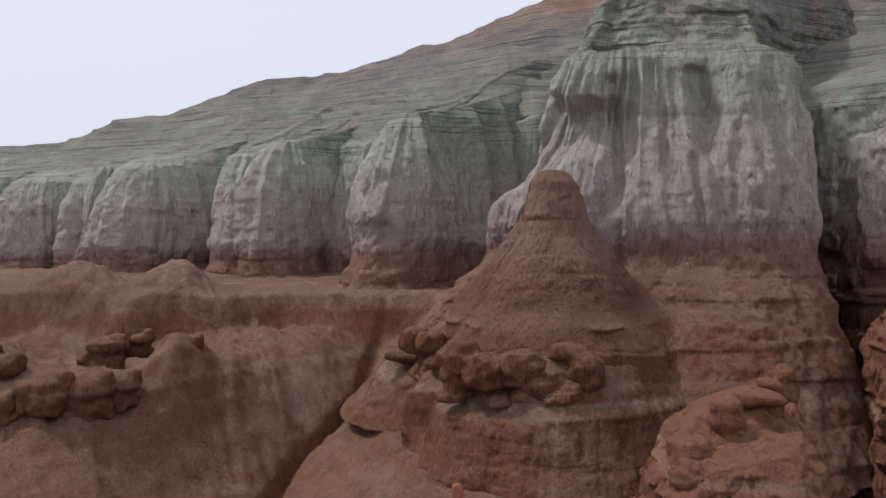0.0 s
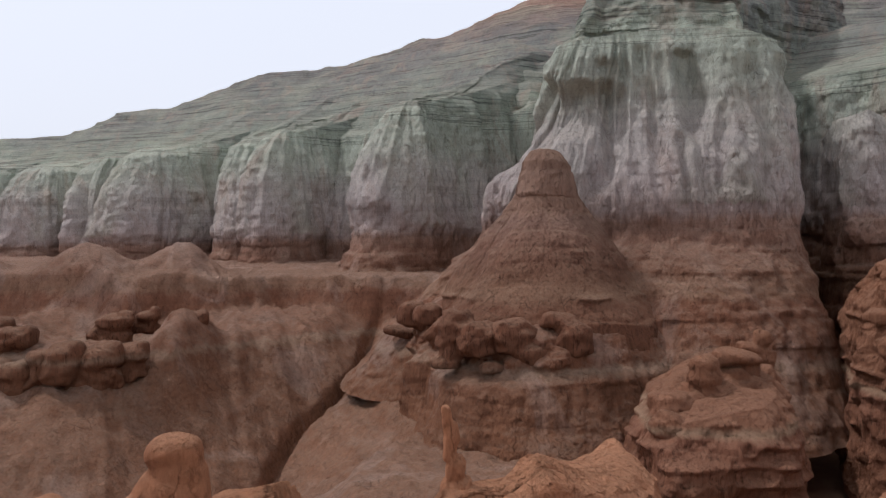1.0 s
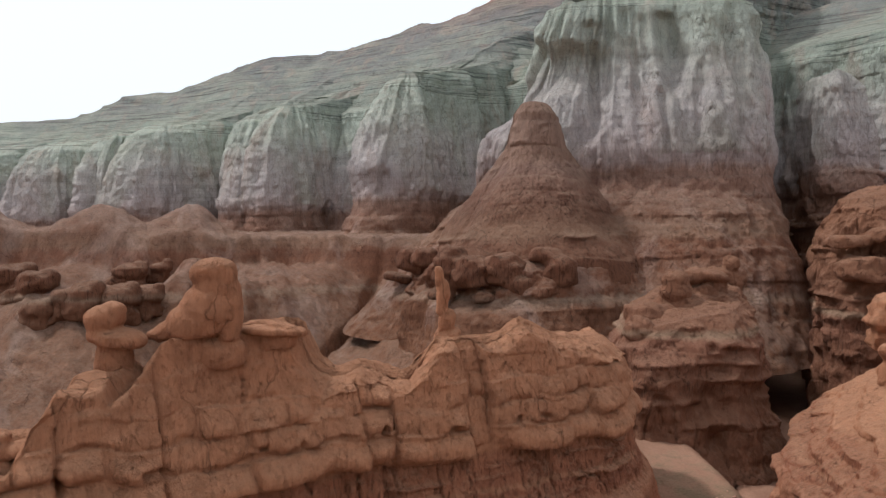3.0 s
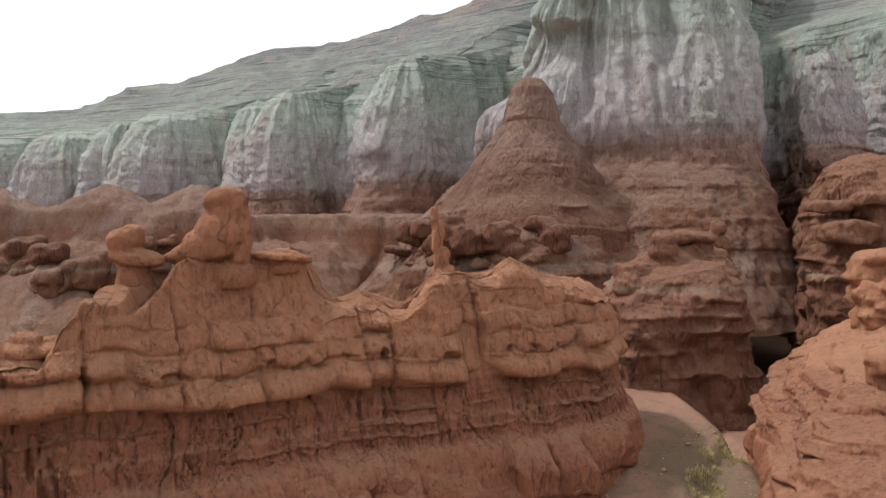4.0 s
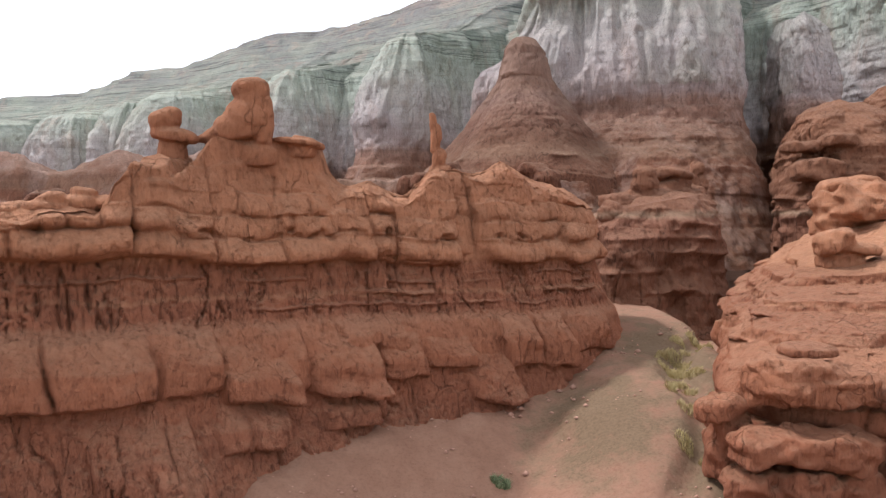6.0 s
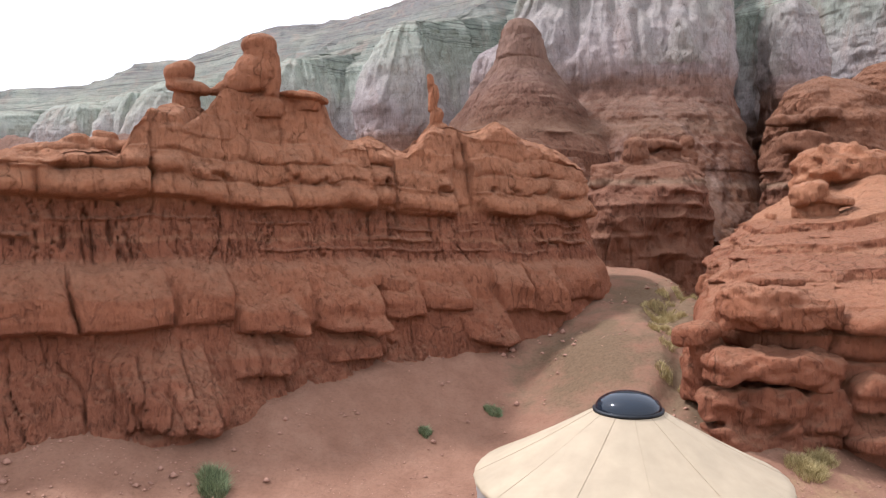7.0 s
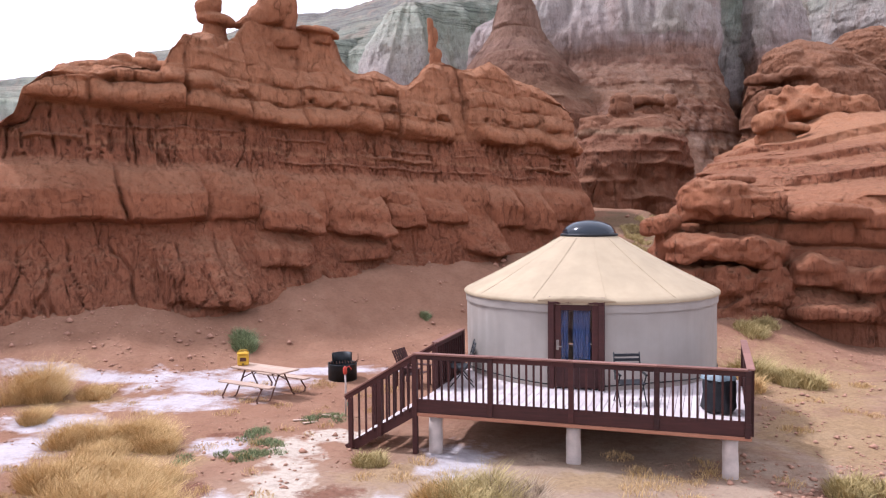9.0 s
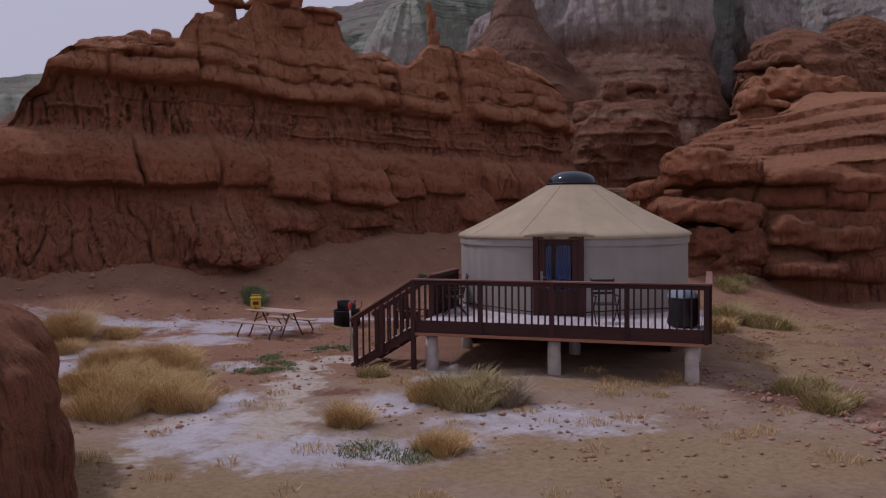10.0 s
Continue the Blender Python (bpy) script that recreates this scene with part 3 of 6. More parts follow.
def spur(nose, back, w_top, w_base, toe, zb, seed, nu=400, nv=150, left=1.0):
    """A fluted spur: its rim runs from the nose back and up; local a along it, b to its right."""
    nx, ny, nz = nose
    bx, by, bz = back
    ln = math.hypot(bx - nx, by - ny)
    ax, ay = (bx - nx) / ln, (by - ny) / ln

    def at(a, b, z):
        return (nx + ax * a + ay * b, ny + ay * a - ax * b, z)

    base = [at(ln, -w_base, zb), at(ln * 0.4, -w_base * 1.05 * left, zb), at(0, -w_base * 0.95 * left, zb), at(-toe * 0.8, -w_base * 0.55, zb), at(-toe, 0.1 * w_base, zb),
            at(-toe * 0.7, w_base * 0.75, zb), at(2, w_base * 1.05, zb), at(ln * 0.5, w_base * 1.2, zb), at(ln, w_base * 1.2, zb)]
    bz = bz - 2
    mid = nz + (bz - nz) * 0.4
    top = [at(ln, -w_top, bz - 1), at(ln * 0.4, -w_top, mid - 0.6), at(3.5, -w_top, nz + 0.6), at(1.0, -w_top * 0.6, nz), at(0, 0, nz),
           at(1.0, w_top * 0.7, nz), at(4, w_top * 1.2, nz + 0.4), at(ln * 0.5, w_top * 2.2, mid), at(ln, w_top * 2.6, bz)]
    return loft("cliff_spur", base, top, [(0, 0), (0.22, 0.30), (0.34, 0.42), (0.42, 0.50), (0.7, 0.64), (0.86, 0.78), (0.95, 0.90), (1, 1)], nu, nv, cliff_rock, cliff_detail(seed, 0.9, 0.5, 0.9, 20.0, 1.6, 0.9), 0.12)


for n, row in enumerate([((-4.2, 90.8, 33), (16, 124, 46), 1.6, 8.2, 13, 10), ((-21.9, 107, 31.4), (-6, 140, 44), 1.6, 7, 9, 10), ((-27.7, 114, 31), (-18, 142, 43), 2, 7, 10, 10),
                         ((-11, 113, 31.5), (6, 135, 43), 6, 9, 9, 10), ((-45, 119, 30), (-30, 150, 42), 3, 8, 10, 10), ((-54, 126, 29.4), (-42, 154, 40), 2.5, 8, 10, 10), ((-36, 128, 30.5), (-22, 150, 43), 5, 8, 9, 10),
                         ((-69, 134, 28.5), (-56, 160, 38), 4, 10, 11, 10), ((-92, 142, 28), (-78, 168, 35), 4, 12, 12, 10), ((-118, 150, 27), (-104, 175, 34), 5, 14, 12, 10)]):
    thing(spur(*row, 41 + 3 * n), "fluted pale mudstone spur above a red base", "cliff", "far spurs")


thing(loft("far_cliff",
           [(-170, 154, 10), (-140, 156, 10), (-100, 148, 10), (-62, 132, 10), (-40, 122, 10), (-20, 112, 10), (-4, 101, 10), (12, 92, 10), (22, 100, 12), (0, 128, 14), (-60, 152, 14), (-140, 172, 14)],
           [(-170, 162, 28), (-140, 164, 28.5), (-100, 157, 29.5), (-62, 141, 30.5), (-40, 131.5, 31.5), (-20, 121, 32), (-4, 110, 33), (12, 101, 34), (24, 108, 36), (2, 130, 37), (-58, 156, 34), (-138, 176, 30)],
           [(0, 0), (0.25, 0.3), (0.42, 0.5), (0.85, 0.85), (1, 1)], 1200, 120, cliff_rock, cliff_detail(39, 2.0, 0.5, 0.8, 18, 2.5), 0.0, lambda x, y: 1.0 if y < 122 - 0.42 * x else 0.3, False), "long fluted mudstone cliff between the spurs", "cliff")


# high slopes behind the spurs
def mesa_z(x, y):
    crest = np.interp(x, [-260, -110, -91, -79, -73, -67, -56, -38, -21, -15, 2.4, 21, 60, 120], [30, 35, 36.4, 36.7, 38.3, 41.4, 42.4, 48.7, 50.5, 51.8, 57.1, 64.9, 74, 76])
    crest = crest + 0.25 * vnoise(x * 0.35, 0 * x, 0 * x, 9)
    front = np.interp(x, [-170, -100, -62, -40, -20, -4, 12, 24], [160, 157, 141, 131.5, 121, 110, 101, 104]) - 1.5
    low = np.interp(x, [-170, -100, -62, -40, -20, -4, 12], [27, 28.5, 29.5, 30.5, 31, 32, 33])
    t = np.clip((y - front) / np.maximum(6, 165 - front), 0, 1)
    z = low + (crest - low) * t ** 0.8
    step = 1.9
    q = z / step + 0.35 * fbm(x * 0.03, y * 0.03, 0 * x, 3, 8)
    z = z + 0.85 * (np.floor(q) + smooth(0.3, 0.7, q - np.floor(q)) - q) * step * smooth(1.0, 0.97, t)
    z = z + (2.0 * fbm(x * 0.05 + y * 0.02, y * 0.02, 0 * x, 4, 6) - 2.6 * np.abs(fbm((x + 0.5 * y) * 0.10, y * 0.02, 0 * x, 3, 16)) + 0.5 * fbm(x * 0.5, y * 0.5, 0 * x, 3, 18)) * smooth(1.0, 0.85, t)
    return z - 0.25 * np.maximum(0, y - 167) - 60 * smooth(front + 0.2, front - 3, y)


mx, my = np.meshgrid(np.arange(-260, 130, 0.8), np.concatenate([np.arange(88, 180, 0.5), np.arange(180, 330, 5)]))
thing(grid_mesh("mesa_slope", np.stack([mx, my, mesa_z(mx, my)], -1), False, cliff_rock), "terraced grey-green slope with a red cap behind the spurs", "hillside")


# clay slopes between the wall and the far spurs
def slope_z(x, y):
    xg = -12.3 + (y - 55) * 0.33 + 0.7 * np.sin(y * 0.4)
    zg = np.clip(0.8 + (y - 55) * 0.40, -1.5, 10)
    run = fbm((x + y * 0.5) * 0.5, (x - y) * 0.12, 0 * x, 4, 21)
    gul = np.abs(fbm((x + y * 0.35) * 0.28, (x - y) * 0.05, 0 * x, 3, 24))
    left = zg + 0.78 * np.maximum(0, xg - x)
    front = 0.62 * (y - 41) + 2.2 * fbm(x * 0.10, 0 * x, 0 * x, 2, 25)
    bowl = 11.4 - 3.2 * np.exp(-((x + 26) / 7) ** 2 - ((y - 66) / 5) ** 2) + 1.0 * fbm(x * 0.15, y * 0.15, 0 * x, 3, 26)
    left = -np.log(np.exp(-left * 0.9) + np.exp(-front * 0.9) + np.exp(-bowl * 0.9)) / 0.9
    right = zg + 0.6 * np.clip(x - xg, 0, 13)
    v = np.where(x < xg, left, right)
    rib = 2.2 * np.exp(-((x + 20.3 + 0.10 * (y - 60)) / 2.2) ** 2) * smooth(54, 58, y) * smooth(70, 62, y)
    v = v + rib + 0.45 * run - 0.7 * gul * smooth(2, 6, v)
    edge = 73.5 + 3.2 * fbm(x * 0.11, 0 * x, 0 * x, 2, 22) + 4 * smooth(-24, -14, x)
    roll = np.minimum(v, 12.8)
    z = roll + (13.9 - roll) * smooth(edge - 2.4, edge, y)
    for cx, cy, h, wx, wy in ((-35.3, 77.5, 3.5, 4.6, 3.6), (-26.3, 79, 3.5, 3.2, 3.4), (-47, 76, 3.3, 4.5, 3), (-57, 78, 2.5, 4, 3)):
        z = z + h * np.exp(-np.abs((x - cx) / wx) ** 2.2 - np.abs((y - cy) / wy) ** 2)
    z = z - 1.1 * smooth(0.8, 0.1, np.abs(x - xg)) * smooth(80, 70, y)
    knob = np.maximum(0, fbm(x * 0.55, y * 0.55, 0 * x, 3, 28) - 0.12) * smooth(8, 11, z) * smooth(13.2, 12.2, z)
    rill = np.abs(fbm((x + y * 0.6) * 0.9, (x - y) * 0.14, 0 * x, 3, 27))
    return z + 0.34 * fbm(x * 1.1, y * 1.1, 0 * x, 5, 23) + 0.9 * knob - 0.4 * rill


hx, hy = np.meshgrid(np.arange(-95, 9, 0.22), np.concatenate([np.arange(30, 84, 0.22), np.arange(84, 122, 1.0)]))
thing(grid_mesh("clay_slope", np.stack([hx, hy, slope_z(hx, hy)], -1), False, cliff_rock), "bare red clay slope with runnels, a gully and a flat bench", "hillside")


def wall_detail(seed, lump=1.0, crack=1.0, steps=(), hump=0.8, thick=0.5, block=None):
    """Bedded red sandstone: rounded beds that come and go over fluted clay. steps: (height, how far it stands out)."""
    def detail(x, y, z, s, nx, ny):
        zz = z + 0.22 * fbm(x * 0.2, y * 0.2, 0 * x, 2, seed) + 0.10 * fbm(x * 0.9, y * 0.9, 0 * x, 2, seed + 8)
        w = s + 0.22 * vnoise(s * 0.7, z * 0.8, 0 * z, seed + 4) + 0.06 * vnoise(s * 3, z * 4, 0 * z, seed + 14)
        i, q, r, th = beds(zz, seed, -4, 24, thick)
        r = np.clip(0.5 + 0.95 * vnoise(s * 0.22, i * 5.7, 0 * s, seed + 2), 0, 1)
        pil = np.sqrt(np.clip(1 - (2 * q - 1) ** 2, 0, 1))
        bed = (r - 0.5) * 0.36 + 0.42 * pil * np.minimum(th, 1.0) * (0.2 + r)
        soft, out = 1.0, 0.0
        if steps:
            hs, os, fs = zip(*steps)
            vary = 0.75 + 0.7 * vnoise(s * 0.17, zz * 0.3, 0 * s, seed + 21)
            out = np.interp(zz, hs, os) * vary
            soft = np.interp(zz, hs, fs)
        big = fbm(x * 0.22, y * 0.22, z * 0.05, 2, seed + 1) * hump
        fl = 1 - np.abs(fbm(w * 1.5, 0 * s, z * 0.16, 3, seed + 3)) * 2.6
        fine = 1 - np.abs(fbm(w * 4.2, 0 * s, z * 0.6, 2, seed + 11)) * 2.2
        some = smooth(0.0, 0.4, vnoise(s * 0.17, z * 0.35, 0 * z, seed + 12))
        also = smooth(-0.1, 0.35, vnoise(s * 0.23, z * 0.22, 0 * z, seed + 13))
        joint = also * cracks(w, 0 * i, 3.1, 0.055, seed + 3) + 0.7 * some * cracks(w, i, 1.7, 0.05, seed)
        col = (1 - np.abs(fbm(w * 0.55, 0 * s, z * 0.10, 2, seed + 23)) * 2.4) * 0.32
        f3 = fbm(x * 0.75, y * 0.75, z * 1.0, 5, seed + 5) + col
        nod = np.abs(fbm(x * 1.1, y * 1.1, z * 1.7, 3, seed + 25)) - 0.2
        pit = np.minimum(0, fbm(x * 1.9, y * 1.9, z * 2.4, 2, seed + 15) + 0.3) * 0.6
        if block:
            lo, hi, size, amp, wide = block
            u = (w + 0.35 * zz) / size
            c = np.floor(u)
            f = 2 * (u - c) - 1
            k = hash3(c.astype(np.int64), 0 * i, 0 * i, seed + 31)
            top, bot = hi + 0.35 * k, lo + 0.5 * hash3(c.astype(np.int64), 0 * i + 1, 0 * i, seed + 31)
            body = np.sqrt(np.clip(1 - np.abs(f) ** 3, 0, 1)) * smooth(bot - 0.08, bot + 0.18, zz) * (1 - 0.85 * smooth(bot + 0.25 * (top - bot), top + 0.5, zz))
            out = out * (1 - 0.6 * smooth(lo - 0.3, lo, zz) * smooth(hi + 0.4, hi, zz) * wide(x, y)) + amp * (0.8 + 0.5 * k) * body * wide(x, y)
        return big + out + lump * bed * (0.35 + 0.65 * soft) + (1 - soft) * (0.22 * fl + 0.09 * fine) - crack * 0.34 * np.minimum(joint, 1) + 0.34 * f3 - 0.45 * nod * soft + pit * (0.3 + 0.7 * soft)
    return detail


def chunks(w, z, size, slant, seed, power=14, warp=0.4):
    """Upright blocks along a face: chance number, rounded edge from 0 to 1."""
    u = (w + slant * z) / size
    u = u + warp * vnoise(u * 0.8, 0 * u, 0 * u, seed)
    c = np.floor(u)
    f = 2 * (u - c) - 1
    return hash3(c.astype(np.int64), np.zeros(np.shape(c), np.int64), np.zeros(np.shape(c), np.int64), seed + 1), np.clip(1 - np.abs(f) ** power, 0, 1) ** 0.5


# foot line of the long wall's caprock, and how far the face stands out from it at each height
FACE = [(-40, -2.6), (-22, 5.4), (-14, 9.4), (-11.2, 10.9), (-8.9, 12.1), (-6.7, 13.6), (-5.0, 15.2), (-2.1, 17.5), (1.2, 19.2), (4.4, 21.0), (6.8, 23.4), (8.0, 25.8), (8.0, 28.2)]
FACE_OUT = [(-1, 3.7), (2, 2.3), (4.3, 1.3), (6.2, 0.75), (8.5, 0.0), (10, -0.35), (13, -1.2)]
OUTWARD = (0.538, -0.842)


def along(x, y):
    """Distance along the long wall."""
    return 0.842 * x + 0.538 * y


def face_at(w, z):
    """The place on the wall's plain face at a distance along it and a height."""
    xs, ys = np.array(FACE, float).T
    o = np.interp(z, *zip(*FACE_OUT))
    return np.interp(w, along(xs, ys), xs) + OUTWARD[0] * o, np.interp(w, along(xs, ys), ys) + OUTWARD[1] * o


def bulge(q, lip=0.3):
    """Outline of one worn bed: a round lip low down that fades upwards; q from 0 to 1."""
    low = np.sqrt(np.clip(1 - (1 - np.clip(q / lip, 0, 1)) ** 2, 0, 1))
    return low * (1 - 0.55 * smooth(lip, 1.0, q)) * smooth(1.02, 0.93, q)


# blocks of the caprock: where each ends along the wall, how far it stands out, how far its beds are shifted
BLOCKS = [(-22, 0.1, 0.1), (-17, 0.3, -0.1), (-12, 0.15, 0.1), (-8, 0.4, 0.05), (-4.1, 0.3, 0.1), (-0.85, 0.42, 0.16), (1.68, 0.22, -0.06), (4.3, 0.05, -0.1), (7.75, 0.12, -0.04), (8.95, -0.02, 0.1), (11.5, 0.1, -0.02), (12.4, -0.32, 0.2),
          (15.45, 0.1, -0.05), (16.85, 0.0, 0.05), (18.6, 0.12, -0.03), (20.4, 0.02, 0.04), (23, 0.12, 0.0)]


def caprock(w, zz, seed):
    """Relief of the thick worn beds on top of the wall."""
    ends = np.array([e for e, _, _ in BLOCKS])
    i = np.clip(np.searchsorted(ends, w), 0, len(ends) - 1)
    starts = np.concatenate([[-30], ends[:-1]])
    far, shift = np.array([o for _, o, _ in BLOCKS])[i], np.array([d for _, _, d in BLOCKS])[i]
    edge = np.minimum(w - starts[i], ends[i] - w)
    side = np.sqrt(np.clip(1 - (1 - np.clip(edge / 0.5, 0, 1)) ** 2, 0, 1))
    q = zz - shift
    out = 0.0
    for k, (lo, hi, amp) in enumerate(((8.62, 9.52, 0.62), (9.50, 10.28, 0.46), (10.26, 11.05, 0.40), (11.03, 11.9, 0.26), (11.88, 13.5, 0.2))):
        part_of = (w + 3 * k) / 1.15 + 0.8 * vnoise(w * 0.5, k + 0 * w, 0 * w, seed + 9)
        c = np.floor(part_of)
        gap = np.minimum(part_of - c, c + 1 - part_of)
        split = 1 - (0.45 if k else 0.12) * np.exp(-(gap / 0.06) ** 2) * (hash3(c.astype(np.int64), i + 5 * k, 0 * i, seed) > -0.2)
        one = 0.72 + 0.4 * hash3(c.astype(np.int64), i + 7 * k, 0 * i, seed + 2) * (0.25 if k == 0 else 1) + 0.2 * vnoise(w * 0.6, k + 0 * w, 0 * w, seed + 4)
        there = smooth(-0.35, 0.35, vnoise(w * 0.6, 3.7 * k + 0 * w, 0 * w, seed + 12)) if k else 1.0
        q1 = q + 0.10 * vnoise(w * 0.9, 5.1 * k + 0 * w, 0 * w, seed + 13)
        out = out + amp * np.clip(one, 0.15, 1.3) * (there * bulge((q1 - lo) / (hi - lo), 0.42 if k == 0 else 0.36) * split + (1 - there) * 0.6 * smooth(lo - 0.1, lo + 0.2, q1) * smooth(hi + 0.2, hi - 0.1, q1))
    pits = np.minimum(0, vnoise(w * 2.6, zz * 3.4, 0 * w, seed + 6) + 0.45) * np.exp(-((q - 9.62) / 0.16) ** 2) * 1.2
    deep = 0.35 + 0.65 * smooth(-0.2, 0.5, vnoise(w * 0.3 + 4, zz * 0.9, 0 * w, seed + 16))
    return far + out * (1 - 0.6 * deep * (1 - side)) + pits - 0.30 * deep * (1 - side) ** 3


# boulders that break out of the wall: ends along it, heights, how far they stand out, lean
JUTS = [(1.5, 3.9, 4.0, 5.8, 0.95, 0.5), (3.0, 4.6, 4.3, 6.5, 0.5, 0.2), (4.55, 7.2, 3.85, 6.0, 1.05, 0.4), (5.9, 7.5, 5.4, 6.5, 0.45, 0.1), (7.4, 9.2, 4.2, 5.7, 0.65, 0.6), (7.3, 8.6, 5.2, 6.3, 0.4, 0.4),
        (9.2, 11.3, 4.3, 5.4, 0.5, 0.3), (10.8, 13.1, 2.9, 4.8, 0.55, 1.1), (12.7, 14.25, 4.1, 6.2, 0.6, 0.6), (14.35, 16.05, 3.9, 6.25, 0.55, 0.5), (16.2, 18.9, 4.2, 6.3, 0.35, 0.3),
        (1.2, 3.6, 2.75, 4.2, 0.5, 0.0), (4.95, 6.8, 2.85, 4.0, 0.5, 0.0), (-2.5, 0.6, 1.6, 4.0, 0.8, 1.0), (-0.5, 1.5, 4.55, 6.7, 0.5, 0.3)]


def juts(w, z, seed):
    """Relief of the boulders: sloping tops that meet the wall, a blunt brow low down, an undercut below it."""
    out = 0.0
    for k, (w0, w1, z0, z1, amp, lean) in enumerate(JUTS):
        q = (z - z0) / (z1 - z0)
        f = (2 * (w - 0.35 * lean * (0.5 - q)) - (w0 + w1)) / (w1 - w0)
        q = q + 0.16 * lean * f / (z1 - z0) - 0.05 * f * f + 0.08 * vnoise(w * 1.7, k + 0 * w, 0 * w, seed + 9)
        side = np.sqrt(np.clip(1 - np.abs(f) ** 8, 0, 1)) * (0.78 + 0.34 * f)
        brow = np.interp(q, [-0.02, 0.03, 0.1, 0.4, 0.46, 0.72, 1.02], [0.0, 0.74, 0.92, 1.0, 0.95, 0.45, 0.0])
        out = np.maximum(out, 1.45 * amp * side * brow * (1 + 0.35 * vnoise(w * 1.1, z * 1.1, k + 0 * w, seed + 5)))
    return out


def fin_detail(seed):
    """The long wall: rilled talus, a massive band that breaks up, fissured clay with thin ledges, thick worn beds on top."""
    def detail(x, y, z, s, nx, ny):
        wob = 0.16 * vnoise(x * 0.9, y * 0.9, z * 0.9, seed + 4) + 0.05 * vnoise(x * 3, y * 3, z * 3, seed + 14)
        w = along(x, y) + wob
        zz = z + 0.035 * w + 0.13 * fbm(w * 0.35, 0 * w, 0 * w, 2, seed) + 0.09 * vnoise(w * 1.2, z * 0.5, 0 * w, seed + 2) + 0.03 * vnoise(w * 3.4, z, 0 * w, seed + 22)
        soft = fbm(x * 0.5, y * 0.5, z * 0.5, 3, seed + 5)
        grain = fbm(x * 1.9, y * 1.9, z * 2.2, 5, seed + 15)
        crumb = fbm(w * 6.0, 0 * w, z * 2.6, 3, seed + 17)
        cap = smooth(8.50, 8.66, zz - 0.14 * smooth(-1.0, -0.8, -w) + 0.05 * vnoise(w * 1.1, 0 * w, 0 * w, seed + 8))
        top = caprock(w, zz, seed)
        # fissured clay between the caprock and the massive band
        fiss = np.abs(fbm(w * 1.5, 0 * w, z * 0.22, 3, seed + 3))
        fine = np.abs(fbm(w * 4.4, 0 * w, z * 0.5, 2, seed + 11))
        slot = 0.24 * smooth(0.045, 0.0, fiss) + 0.10 * smooth(0.09, 0.0, fine)
        c1, e1 = chunks(w, z, 1.35, 0.02, seed + 57, 12)
        ledge = 0.0
        for h, a, t, lo, hi in ((7.45, 0.24, 0.075, -30, 30), (7.86, 0.15, 0.045, 8.5, 30), (8.18, 0.14, 0.04, 12, 30), (8.02, 0.13, 0.05, -4, 5), (7.02, 0.12, 0.05, 3, 16)):
            on = smooth(-0.35, 0.05, vnoise(w * 0.55, h * 7.1 + 0 * w, 0 * w, seed + 30)) * smooth(lo - 0.2, lo + 0.2, w) * smooth(hi + 0.2, hi - 0.2, w)
            ledge = ledge + a * on * np.exp(-((zz - h) / t) ** 4)
        clay = -0.20 + 0.10 * c1 * e1 - slot + ledge * (0.6 + 0.4 * e1) + 0.14 * soft + 0.05 * crumb - 0.12 * smooth(0.25, 0.6, crumb)
        # eroded chute through the beds
        chute = np.exp(-((w - 12.0 - 0.55 * (9.6 - zz)) / 0.55) ** 2) * smooth(6.0, 7.0, zz) * smooth(10.9, 10.0, zz)
        # massive band, whole on one side, soft and broken on the other
        whole = smooth(-0.45, -0.75, w)
        k0, e0 = chunks(w + 3.37 + 0.10 * (z - 5), z, 6.0, 0.0, seed + 53, 60, 0.0)
        zm = zz - 0.06 * k0
        slab = np.interp(zm, [4.42, 4.5, 4.62, 4.9, 5.5, 5.72, 6.5, 6.78], [0.0, 0.55, 0.86, 0.95, 0.92, 0.78, 0.22, 0.0]) * (0.45 + 0.55 * e0) - 0.4 * (1 - e0) * smooth(4.4, 4.6, zm) * smooth(6.7, 6.2, zm)
        k2, e2 = chunks(w, z, 1.9, 0.25, seed + 55, 5, 0.6)
        loose = np.interp(zz + 0.4 * k2, [4.3, 4.6, 5.2, 5.9, 6.4], [0.0, 0.35, 0.42, 0.25, 0.0]) * e2 * (0.7 + 0.4 * k2)
        band = np.maximum(whole * slab + (1 - whole) * 0.12 * loose, juts(w, z + 0.06 * soft, seed))
        # lower tier of blocks and the rilled foot
        k3, e3 = chunks(w, z, 2.05, 0.05, seed + 58, 7)
        tier = np.interp(zz + 0.2 * k3, [2.75, 2.95, 3.3, 4.0, 4.25], [0.0, 0.36, 0.42, 0.34, 0.0]) * e3 * smooth(-0.4, 0.1, k3) * smooth(1.5, 0.5, w)
        rill = np.abs(fbm(w * 1.1, 0 * w, z * 0.3, 3, seed + 21))
        foot = smooth(4.6, 3.4, zz) * (-0.2 * smooth(0.05, 0.0, rill) - 0.08 * smooth(0.07, 0.0, fine) + 0.12 * soft)
        low = smooth(6.75, 6.3, zz)
        front = cap * top + (1 - cap) * ((1 - low) * clay + low * (band + tier + foot - 0.1 * slot)) + 0.15 * soft + 0.11 * grain
        front = front * (1 - 0.85 * chute) - 0.15 * chute
        front = front + 0.35 * vnoise(w * 0.28, z * 0.12, 0 * w, seed + 1)
        return np.where(ny > 0.25, 0.8 * soft + 0.3 * grain, front)
    return detail


